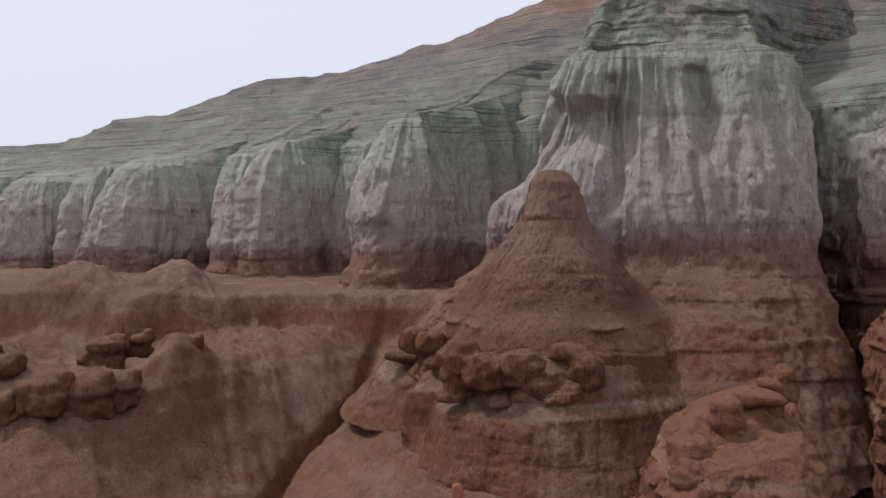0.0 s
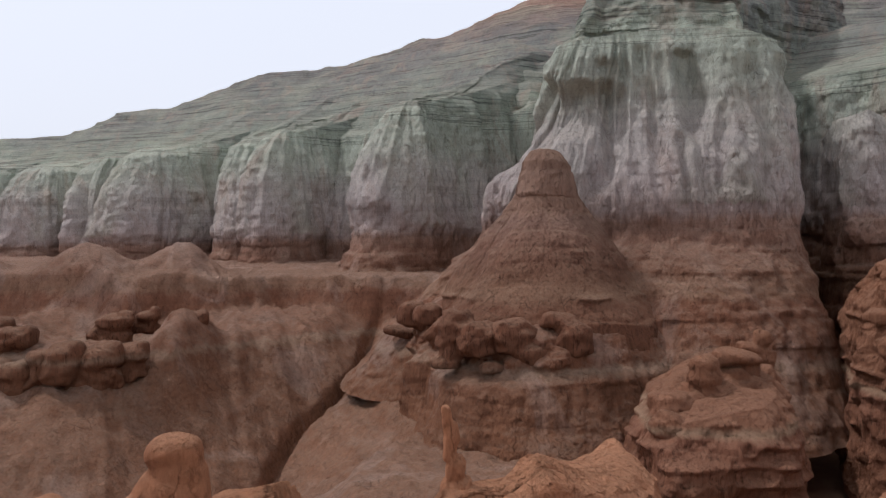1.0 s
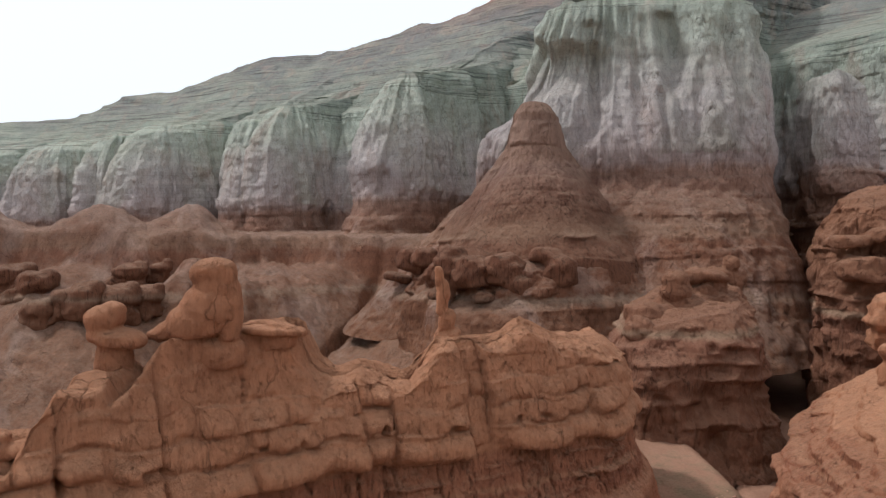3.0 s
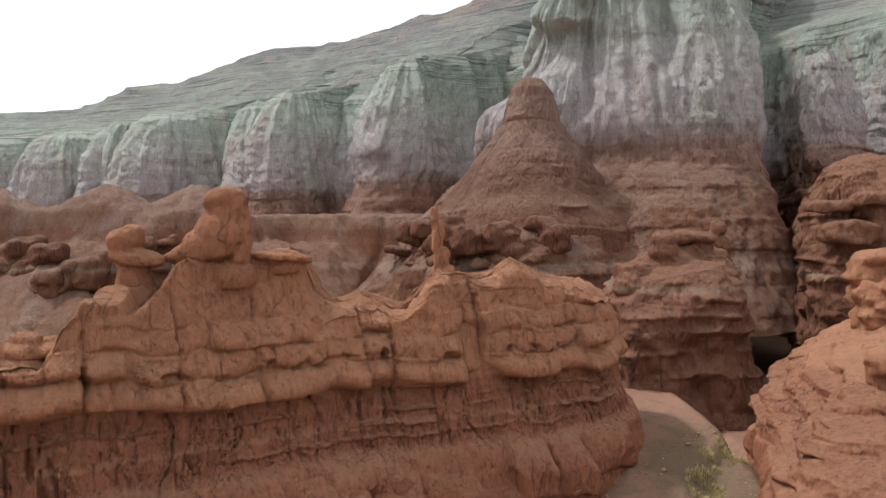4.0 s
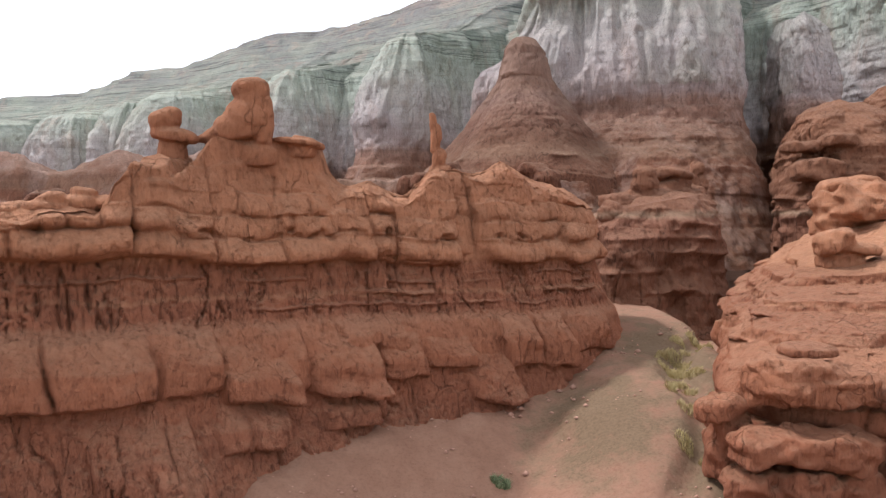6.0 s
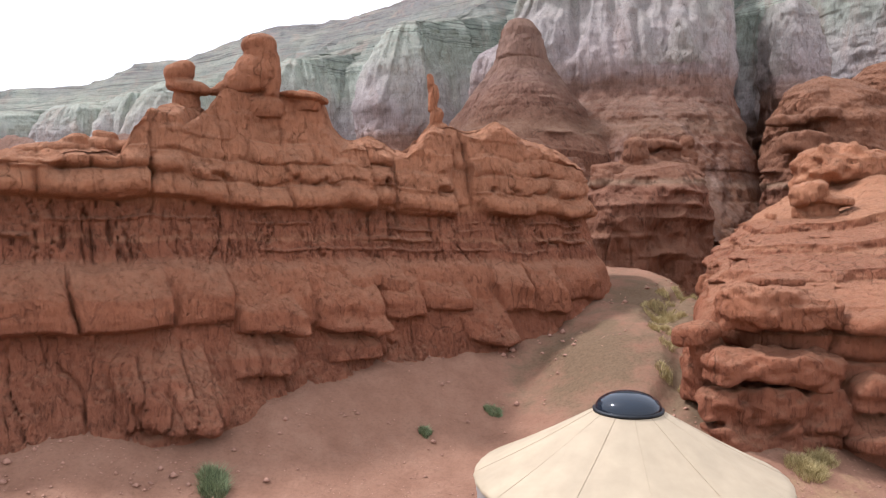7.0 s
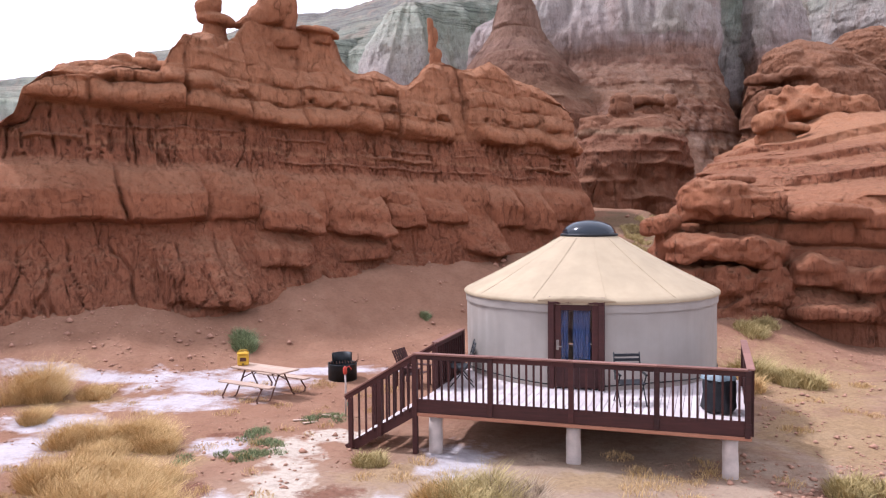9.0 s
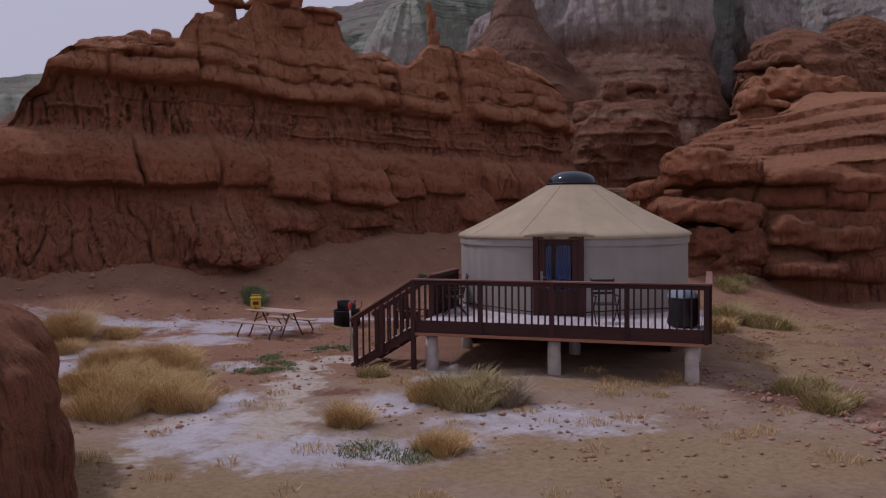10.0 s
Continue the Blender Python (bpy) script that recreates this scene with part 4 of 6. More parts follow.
def terrace_detail(seed):
    """Stepped outcrop: fat rounded blocks below, thin broken ledges on the dusty terraces above."""
    def detail(x, y, z, s, nx, ny):
        w = s + 0.3 * vnoise(s * 0.5, z * 0.6, 0 * z, seed + 4)
        zz = z + 0.4 * fbm(x * 0.35, y * 0.35, 0 * x, 3, seed)
        soft = fbm(x * 0.5, y * 0.5, z * 0.6, 3, seed + 5)
        grain = fbm(x * 2.4, y * 2.4, z * 2.8, 3, seed + 15)
        out = 0.0
        for k, (lo, hi, amp, size) in enumerate(((0.9, 2.35, 0.55, 2.1), (2.35, 3.7, 0.75, 3.0), (3.7, 5.1, 0.6, 2.6), (5.5, 6.0, 0.42, 1.5), (6.4, 6.85, 0.4, 1.7), (7.25, 7.65, 0.35, 1.4))):
            u = (w + 5.3 * k) / size + 0.5 * vnoise(w * 0.3, k + 0 * w, 0 * w, seed + 7)
            c = np.floor(u)
            f = 2 * (u - c) - 1
            h = hash3(c.astype(np.int64), np.full(np.shape(c), k), np.zeros(np.shape(c), np.int64), seed)
            q = (zz - lo - 0.12 * h) / (hi - lo)
            there = smooth(-0.3, 0.3, vnoise(s * 0.4, 7.7 * k + 0 * s, 0 * s, seed + 40)) if k > 2 else 1.0
            out = out + there * amp * (0.75 + 0.35 * h) * bulge(q, 0.4) * (np.sqrt(np.clip(1 - np.abs(f) ** 9, 0, 1)) if k < 3 else 1.0)
        rill = np.abs(fbm(w * 1.2, 0 * w, z * 0.3, 3, seed + 21))
        clay = -0.16 * smooth(0.1, 0.0, rill) * smooth(1.4, 0.9, zz)
        high = smooth(5.0, 5.8, zz)
        nodes = np.abs(fbm(x * 1.1, y * 1.1, z * 1.3, 3, seed + 25)) - 0.2
        return out + clay + 0.28 * soft + 0.05 * grain - 0.35 * high * nodes + 0.5 * vnoise(s * 0.22, z * 0.15, 0 * z, seed + 1)
    return detail


CREST = [(-40, 6.4), (-16, 6.8), (-14.7, 7.1), (-14.3, 8.1), (-13.7, 8.5), (-13.4, 9.6), (-12.9, 10.2), (-12.4, 10.4), (-11.2, 10.4), (-10.9, 10.6), (-10.0, 10.6), (-9.7, 10.4), (-9.4, 11.1), (-9.0, 11.9), (-8.1, 12.0), (-7.9, 11.5), (-7.4, 12.2), (-6.9, 12.8), (-5.6, 12.95), (-4.1, 12.85), (-3.8, 11.7), (-3.1, 11.0),
         (-2.2, 11.2), (-0.7, 10.7), (0.2, 11.7), (1.2, 11.7), (2.2, 11.6), (3.3, 12.2), (4.2, 11.6), (6.1, 11.1), (8.1, 10.5), (8.9, 9.9), (11, 9)]
near = lambda x, y: 1.0 if fin_front(x, y) > -1.5 else 0.3


def crest_lift(P):
    """Raises or lowers the rim of the wall to its uneven crest."""
    xs, zs = zip(*CREST)
    return np.interp(P, xs, zs)


BEHIND = [(6.4, 29.6, -0.1, 0.99), (4.2, 26.6, -0.7, 0.7), (2.4, 23.9, -0.54, 0.84), (-0.6, 22.0, -0.54, 0.84), (-3.9, 20.3, -0.54, 0.84), (-8.4, 16.3, -0.54, 0.84), (-15.7, 12.1, -0.54, 0.84), (-23.7, 8.1, -0.54, 0.84), (-41.7, 0.1, -0.54, 0.84)]
turn = {(6.8, 23.4): (0.72, -0.69), (8.0, 25.8): (0.97, -0.24), (8.0, 28.2): (0.88, 0.47)}
outline = [(x, y, *turn.get((x, y), OUTWARD)) for x, y in FACE] + BEHIND
fin = loft("rock_wall", [(x + 3.7 * p, y + 3.7 * q, -1) for x, y, p, q in outline], [(x - 1.2 * p, y - 1.2 * q, 13) for x, y, p, q in outline],
           [((z + 1) / 14, (3.7 - o) / 4.9) for z, o in FACE_OUT], 1500, 340, red_rock, fin_detail(61), 0.02, near)
thing(fin, "long layered red sandstone wall with rounded ledges and fluted clay", "rock wall")
co = np.empty(len(fin.data.vertices) * 3, np.float32)
fin.data.vertices.foreach_get("co", co)
co = co.reshape(-1, 3)
rim = crest_lift(co[:, 0] + 0.25 * fbm(co[:, 0] * 1.7, co[:, 1] * 1.7, 0 * co[:, 0], 3, 65)) + 0.26 * fbm(co[:, 0] * 1.5, co[:, 1] * 1.5, 0 * co[:, 0], 4, 66)
mx0, my0 = face_at(along(co[:, 0], co[:, 1]), np.full(len(co), 8.5))
aside = (co[:, 0] - mx0) * OUTWARD[0] + (co[:, 1] - my0) * OUTWARD[1] + 1.6
rim = rim + 0.08 - 0.22 * np.clip(aside, -2, 1.3) ** 2
over = np.maximum(0, co[:, 2] - (rim - 0.25))
co[:, 2] = np.where(over > 0, rim - 0.25 + 0.3 * (1 - np.exp(-over / 0.3)), co[:, 2])
fin.data.vertices.foreach_set("co", co.ravel())
fin.data.update()

thing(loft("goblin_hill",
           [(8.0, 35, 3), (9.2, 30.6, 3), (12.6, 30.4, 3), (16.4, 31.4, 3), (18.8, 35, 3), (18.8, 46, 5), (13, 47, 5), (8.6, 41, 4)],
           [(10.2, 35.6, 10.0), (10.8, 34.0, 10.2), (12.8, 33.9, 10.6), (15.2, 34.6, 11.0), (16.9, 37.4, 11.2), (17.0, 43, 12), (13.5, 42, 11.5), (11, 38, 10.6)],
           [(0, 0), (0.2, 0.30), (0.32, 0.42), (0.62, 0.55), (0.85, 0.72), (1, 1)], 620, 190, maroon_rock, ledged(71, [(4.2, 0.15), (5.4, 0.2), (6.5, 0.2), (7.3, 0.25), (8.1, 0.25), (9.0, 0.3), (9.6, 0.2)], 0.6, 0.7, 0.7, 0.5), 0.1), "layered red hill topped by lumpy goblin rocks")
thing(loft("rock_tower",
           [(23.5, 43, 3), (24.3, 39.4, 3), (28.3, 37.6, 3), (34.3, 39, 4), (38.3, 45, 6), (35.3, 53, 8), (28.7, 53, 7), (24.7, 48, 5)],
           [(25.9, 43.4, 16.8), (26.5, 42.4, 16.9), (27.9, 42.0, 17.2), (30.3, 42.8, 17.2), (31.3, 44.4, 16.8), (30.3, 46.9, 16.8), (27.9, 47, 16.8), (26.2, 45.4, 16.8)],
           [(0, 0), (0.2, 0.10), (0.45, 0.24), (0.62, 0.30), (0.8, 0.46), (0.92, 0.72), (1, 1)], 640, 230, maroon_rock, ledged(81, [(9.2, 0.3), (8.0, 0.25), (10.2, 0.4), (13.0, 0.25), (15.6, 0.2)], 0.4, 0.8, 0.8, 0.5), 0.6), "rounded red tower of stacked knobbly sandstone", "rock tower")
thing(loft("pale_knob",
           [(30.2, 58, 4), (30.8, 54, 4), (34, 52.5, 4), (38, 55, 6), (39, 62, 8), (35, 68, 6), (31.6, 65, 4)],
           [(31.6, 60, 27), (32.1, 59.4, 27), (32.8, 59.2, 27.6), (34, 60, 27.4), (34.4, 61.5, 27), (33.4, 62.8, 27), (31.8, 62, 27)],
           [(0, 0), (0.4, 0.4), (0.7, 0.68), (0.9, 0.85), (1, 1)], 360, 170, cliff_rock, cliff_detail(91, 0.4, 0.8, 0.9, 20, 0.8), 0.5), "pale-topped red knob beside the shaded cleft")
thing(loft("rock_dome",
           [(31, 49, 8), (33, 46, 8), (38, 45, 8), (43, 48, 8), (44, 54, 8), (38, 57, 8), (32, 54, 8)],
           [(35, 50, 19.6), (35.8, 49, 19.6), (37.4, 48.8, 19.8), (39, 49.6, 19.6), (39.4, 51.4, 19.6), (37.8, 52.6, 19.6), (35.6, 52, 19.6)],
           [(0, 0), (0.4, 0.3), (0.75, 0.55), (0.9, 0.75), (1, 1)], 320, 130, maroon_rock, wall_detail(95, 0.4, 0.3), 0.6), "smooth red dome of rock behind the tower")
thing(loft("shaded_cliff",
           [(33.5, 92, 4), (36.5, 78, 6), (43, 66, 8), (54, 58, 10), (70, 56, 10), (90, 60, 10), (90, 110, 10), (40, 110, 10)],
           [(37, 97, 34), (40, 84, 34), (46, 73, 34), (55, 67, 35), (70, 66, 36), (84, 70, 36), (84, 110, 42), (42, 110, 40)],
           [(0, 0), (0.25, 0.42), (0.40, 0.60), (0.75, 0.85), (1, 1)], 560, 190, cliff_rock, cliff_detail(101)), "shaded grey mudstone cliff beyond the cleft", "cliff")
outcrop = thing(loft("ledgy_outcrop",
           [(10.0, 13.8, -0.6), (10.6, 10.8, -0.6), (14, 9.6, -0.6), (20, 9.6, -0.6), (28, 11, -0.6), (36, 20, 0), (34, 36, 2), (22, 36, 3), (15.5, 28, 2.5), (12.4, 20, 1)],
           [(16.0, 20, 7.9), (16.3, 19.2, 8.0), (17.2, 18.9, 8.1), (19.4, 20, 8.8), (23, 22.5, 9.6), (25, 26, 10.2), (23.6, 29, 10.4), (20.2, 27.4, 9.6), (17.4, 23.4, 8.6)][:9] + [(16.6, 21.6, 8.2)],
           [(0, 0), (0.3, 0.05), (0.57, 0.08), (0.66, 0.15), (0.735, 0.36), (0.78, 0.375), (0.84, 0.53), (0.88, 0.545), (0.925, 0.76), (0.965, 0.775), (1, 1)], 950, 280, red_rock, terrace_detail(111), 0.1, lambda x, y: 1.0 if x < 20 and y < 26 else 0.4), "stepped pile of rounded red sandstone slabs")

# hoodoos and boulders on the wall
blob("balanced_rock", [(-8.72, 15.1, 13.36, 0.56, 0.55, 0.46, -14, 0), (-8.5, 15.1, 13.6, 0.36, 0.4, 0.26, 10, 0), (-8.35, 15.1, 12.83, 0.74, 0.65, 0.30, 8, 0), (-8.7, 15.1, 12.95, 0.5, 0.5, 0.34, 0, 0), (-8.5, 15.15, 12.2, 0.52, 0.5, 0.75, 0, 0), (-8.5, 15.3, 11.4, 0.85, 0.8, 0.8, 0, 0)], 0.045, red_rock,
     "balanced red boulder with a rounded cap on a neck of clay", "hoodoo", 3, 0.10, square=0.9)
blob("crested_boulder", [(-6.02, 16, 14.56, 0.66, 0.6, 0.40, -6, 0), (-5.75, 16, 14.45, 0.42, 0.5, 0.42, 0, 0), (-5.98, 16, 14.05, 0.6, 0.6, 0.55, 0, 0), (-6.2, 16, 13.5, 0.82, 0.8, 0.72, -24, 0), (-6.42, 15.95, 13.12, 0.92, 0.8, 0.62, -12, 0), (-7.1, 15.9, 12.98, 0.62, 0.45, 0.34, -24, 0), (-7.55, 15.9, 12.84, 0.34, 0.3, 0.17, -14, 0), (-5.55, 16.05, 13.3, 0.34, 0.5, 1.1, 4, 0),
      (-6.1, 16.2, 12.2, 0.95, 0.7, 0.6, 0, 0)], 0.045, red_rock, "large smooth red boulder with a rounded head and a pointed tail", "hoodoo", 5, 0.09, square=0.9)
blob("capped_pillar", [(-4.55, 16.9, 12.74, 0.85, 0.6, 0.17, 6, 25), (-4.3, 17.0, 12.84, 0.45, 0.4, 0.15, 14, 0), (-5.1, 16.7, 12.8, 0.4, 0.35, 0.14, 0, 0), (-4.05, 17.2, 12.66, 0.45, 0.45, 0.17, 8, 0), (-4.5, 17.1, 12.4, 0.6, 0.5, 0.4, 0, 20)], 0.045, red_rock, "flat-capped red pillar beside the great boulder", "hoodoo", 7, 0.2)
blob("finger_hoodoo", [(0.62, 21.2, 11.7, 0.5, 0.5, 0.5, 0, 0), (0.58, 21.2, 12.3, 0.3, 0.32, 0.6, 6, 0), (0.45, 21.2, 13.1, 0.22, 0.25, 0.75, 6, 0), (0.36, 21.2, 13.8, 0.16, 0.2, 0.5, -3, 0), (0.3, 21.2, 14.18, 0.13, 0.16, 0.14, 0, 0)], 0.04, red_rock, "slender upright finger of red rock on the wall", "hoodoo", 9, 0.2)


# shelf of knobs at the wall's left end
blob("ledge_rock", [(-12.3, 11.6, 10.3, 0.7, 0.6, 0.3, 0, 22), (-11.3, 11.9, 10.4, 0.8, 0.6, 0.3, 4, 22), (-11.2, 12.0, 10.66, 0.5, 0.5, 0.26, -10, 10), (-10.5, 12.4, 10.55, 0.6, 0.55, 0.32, 8, 0), (-10.4, 12.5, 10.86, 0.4, 0.42, 0.24, 14, 0), (-9.9, 12.7, 10.5, 0.5, 0.5, 0.25, -8, 0)], 0.045, red_rock, "stack of rounded red knobs on the wall's shelf", seed=41, rough=0.25, square=0.9)
# goblins on the hill
blob("goblin_rock", [(13.15, 37.0, 12.35, 0.72, 0.7, 0.62, 0, 0), (13.2, 37.0, 11.75, 0.85, 0.8, 0.75, 0, 0), (13.3, 37.1, 10.9, 0.8, 0.8, 0.9, 0, 0)], 0.08, maroon_rock, "upright red goblin knob with a smooth head", "hoodoo", 51, 0.14, group="goblin rocks", square=0.95)
blob("goblin_rock", [(15.4, 38.5, 12.5, 1.3, 1.0, 0.42, 10, 0), (14.8, 38.4, 12.45, 0.7, 0.8, 0.4, -12, 0), (15.5, 38.8, 11.6, 1.2, 1.0, 0.95, 0, 0)], 0.08, maroon_rock, "lumpy red goblin with a flat cap", "hoodoo", 52, 0.2, group="goblin rocks", square=0.92)
blob("goblin_rock", [(17.9, 41.6, 12.9, 0.55, 0.5, 0.55, 0, 0), (17.3, 41.6, 12.3, 0.9, 0.6, 0.4, 20, 0), (17.8, 41.8, 11.8, 0.9, 0.8, 0.8, 0, 0)], 0.08, maroon_rock, "small beaked red goblin knob", "hoodoo", 53, 0.2, group="goblin rocks", square=0.95)
blob("goblin_rock", [(10.7, 34.6, 10.0, 0.9, 0.9, 0.75, 0, 0), (12.0, 35.2, 9.9, 1.0, 0.8, 0.7, 0, 0)], 0.08, maroon_rock, "rounded pale-topped knob on the red hill", "hoodoo", 54, 0.2, group="goblin rocks", square=0.95)
blob("goblin_rock", [(11.6, 36.4, 10.2, 1.5, 1.3, 1.0, 8, 0), (13.6, 37.4, 10.6, 1.8, 1.4, 1.0, 0, 0), (15.6, 38.6, 10.9, 1.8, 1.4, 1.1, 10, 0), (17.0, 40.4, 10.6, 1.2, 1.6, 1.2, 16, 0)], 0.1, maroon_rock, "rough ridge of knobs along the hill top", "hoodoo", 55, 0.3, 1.1, group="goblin rocks", square=0.95)
# goblins below the pointed hoodoo
G = "cluster of lumpy red goblin rocks on a ledge"
blob("goblin_rock", [(-1.8, 57.5, 12.2, 1.4, 1.2, 1.2, 20, 0), (-3.2, 59.5, 10.8, 1.3, 1.0, 0.5, 12, 0), (-0.8, 55, 12.6, 1.2, 1.2, 1.0, 0, 0)], 0.16, tan_rock, G, "hoodoo", 61, 0.22, group="cluster goblins", square=0.85)
blob("goblin_rock", [(1.0, 48.2, 12.2, 1.2, 1.2, 1.9, 8, 0), (2.4, 47.0, 12.0, 1.3, 1.1, 1.4, 0, 0), (0.4, 47.6, 10.6, 1.0, 0.9, 0.5, 0, 0)], 0.16, tan_rock, G, "hoodoo", 62, 0.25, group="cluster goblins", square=0.85)
blob("goblin_rock", [(4.6, 47.0, 12.2, 1.6, 1.2, 1.3, 0, 0), (6.0, 46.6, 11.2, 1.5, 1.1, 0.9, 0, 0), (3.2, 46.4, 10.5, 0.8, 0.8, 0.5, 0, 0)], 0.16, tan_rock, G, "hoodoo", 63, 0.22, group="cluster goblins", square=0.85)
blob("goblin_rock", [(8.3, 46.6, 12.0, 1.2, 1.1, 1.5, 0, 0), (7.4, 47.2, 13.2, 1.2, 1.0, 0.6, 0, 0)], 0.16, tan_rock, G, "hoodoo", 64, 0.22, group="cluster goblins", square=0.85)
# outcrop on the clay slope
for n, (x, y, z, r) in enumerate([(-27.6, 53.4, 10.6, 1.2), (-26.0, 53.0, 11.0, 1.2), (-24.0, 54.0, 10.6, 1.5), (-22.4, 55.6, 10.6, 1.2), (-29.6, 53.0, 9.8, 1.2), (-27.0, 64.0, 11.8, 1.3), (-25.0, 66, 12, 0.9), (-20.0, 63, 12.0, 1.0), (-31.8, 57, 11.4, 1.6), (-34, 58, 12, 1.6)]):
    blob("outcrop_rock", [(x, y, z - 0.6, r * 1.1, r, r * 0.7, 0, 40 * n), (x + 0.6 * r, y, z - 0.1, r * 0.5, r * 0.6, r * 0.4, 20, 0), (x - 0.5 * r, y + 0.2, z - r - 0.6, r * 1.4, r * 1.2, r * 1.1, 0, 0)], 0.14, tan_rock, "knobbly red outcrop on the bare clay slope", seed=70 + n, rough=0.3, freq=0.9, group="outcrop rocks", square=0.92)
# boulders of the right-hand stack
S = "rounded sandstone boulder in the stepped stack"
blob("boulder", [(11.0, 10.9, 5.15, 1.5, 1.2, 0.85, 5, 10), (12.1, 10.8, 4.95, 1.2, 1.1, 0.7, 0, 10), (10.3, 11.2, 4.85, 0.8, 0.9, 0.7, 0, 0)], 0.06, red_rock, S, seed=81, rough=0.26, group="stack boulders")
blob("boulder", [(11.6, 11.4, 5.95, 0.85, 0.7, 0.24, 0, 0)], 0.05, red_rock, "flat slab on top of the great boulder", seed=82, rough=0.2, group="stack boulders")
blob("boulder", [(8.95, 11.2, 4.3, 0.75, 0.65, 0.45, -10, 0), (9.4, 11.5, 3.6, 0.6, 0.7, 0.6, 0, 0), (9.2, 11.6, 2.6, 0.6, 0.7, 1.0, 0, 0)], 0.055, red_rock, S, seed=83, rough=0.2, group="stack boulders")
blob("boulder", [(9.6, 10.0, 3.4, 0.85, 0.8, 0.55, -8, 0), (11.2, 10.0, 3.4, 1.4, 0.95, 0.62, 3, 8), (12.3, 10.3, 3.2, 0.8, 0.9, 0.7, 0, 8)], 0.055, red_rock, S, seed=84, rough=0.34, group="stack boulders")
blob("boulder", [(9.5, 10.2, 2.25, 0.8, 0.8, 0.7, 0, 0), (10.9, 9.9, 2.2, 0.95, 0.7, 0.7, 0, 0), (12.4, 9.9, 2.0, 0.8, 0.7, 0.9, 0, 0), (10.6, 10.1, 1.0, 1.9, 0.9, 0.9, 0, 0)], 0.06, red_rock, S, seed=85, rough=0.34, group="stack boulders")
blob("boulder", [(14.6, 10.2, 4.7, 1.5, 1.0, 0.4, 0, 5), (16.6, 10.4, 4.4, 1.4, 1.0, 0.5, 0, 5)], 0.08, red_rock, S, seed=86, group="stack boulders")
blob("boulder", [(14.0, 9.6, 2.6, 1.0, 0.8, 0.7, 0, 0), (15.8, 9.4, 2.3, 1.3, 0.8, 0.6, 0, 0), (14.4, 9.2, 1.3, 1.5, 0.8, 0.4, 0, 0)], 0.08, red_rock, S, seed=87, group="stack boulders")
blob("boulder", [(16.0, 18.9, 8.9, 0.75, 0.8, 0.5, -20, 0), (16.9, 19.1, 8.6, 1.0, 0.9, 0.3, 8, 0), (16.5, 19.3, 8.1, 0.9, 0.8, 0.5, 0, 0)], 0.07, red_rock, "pale-edged knob on the shoulder of the stack", seed=88, group="stack boulders")
blob("boulder", [(20.5, 25, 10.2, 1.8, 1.5, 1.1, 0, 0), (19.2, 25.4, 9.6, 1.0, 1.0, 1.4, 0, 0), (22.5, 25, 10.2, 1.6, 1.4, 0.8, 0, 0)], 0.1, red_rock, S, seed=89, group="stack boulders")
blob("boulder", [(24.0, 33.6, 11.6, 1.7, 1.3, 0.42, -8, 0), (25.8, 33.6, 11.1, 1.7, 1.4, 0.6, 0, 0), (23.2, 33.8, 10.6, 1.2, 1.2, 1.0, 0, 0), (25, 34, 9.5, 2.6, 2, 1.0, 0, 0)], 0.11, red_rock, S, seed=90, group="stack boulders")
blob("boulder", [(24.4, 40.6, 14.2, 1.3, 1.0, 0.5, 0, 0), (25.0, 39.6, 12.6, 1.6, 1.2, 0.9, 0, 0), (26.6, 40.2, 14.6, 1.2, 1.0, 0.6, 0, 0)], 0.12, maroon_rock, "knobby boulders on the face of the tower", seed=92, group="tower boulders")
# rock beside the approach
blob("near_boulder", [(-5.6, -11.4, 1.0, 1.9, 1.7, 1.5, 4, 0), (-4.75, -11.2, 0.3, 1.2, 1.4, 1.3, 0, 0), (-6.5, -10.2, 1.2, 2.2, 2.2, 1.3, 0, 0)], 0.07, red_rock, "big smooth red boulder rising from the camp floor", seed=95, rough=0.08)


# ---- camp ----
def part(name, bm, material, parent, label=""):
    """Links a bmesh as one mesh object under a thing or a part."""
    me = bpy.data.meshes.new(name)
    bm.to_mesh(me)
    bm.free()
    me.materials.append(material)
    ob = new(name, me)
    ob.parent = parent
    if label:
        ob["label"] = label
    return ob


def box(x0, y0, z0, x1, y1, z1, bevel=0.006):
    bm = bmesh.new()
    bmesh.ops.create_cube(bm, size=1.0)
    for v in bm.verts:
        v.co = ((x0 + x1) / 2 + v.co.x * (x1 - x0), (y0 + y1) / 2 + v.co.y * (y1 - y0), (z0 + z1) / 2 + v.co.z * (z1 - z0))
    if bevel:
        bmesh.ops.bevel(bm, geom=bm.edges[:], offset=bevel, segments=1, affect="EDGES")
    return bm


def beam(a, b, w, h, bevel=0.005):
    """A squared timber from a to b; w across, h deep."""
    a, b = Vector(a), Vector(b)
    bm = box(-w / 2, -h / 2, 0, w / 2, h / 2, (b - a).length, bevel)
    d = (b - a).normalized()
    side = Vector((0, 0, 1)).cross(d)
    side = side.normalized() if side.length > 1e-3 else Vector((1, 0, 0))
    m = Matrix((side, d.cross(side), d)).transposed().to_4x4()
    m.translation = a
    bmesh.ops.transform(bm, matrix=m, verts=bm.verts)
    return bm


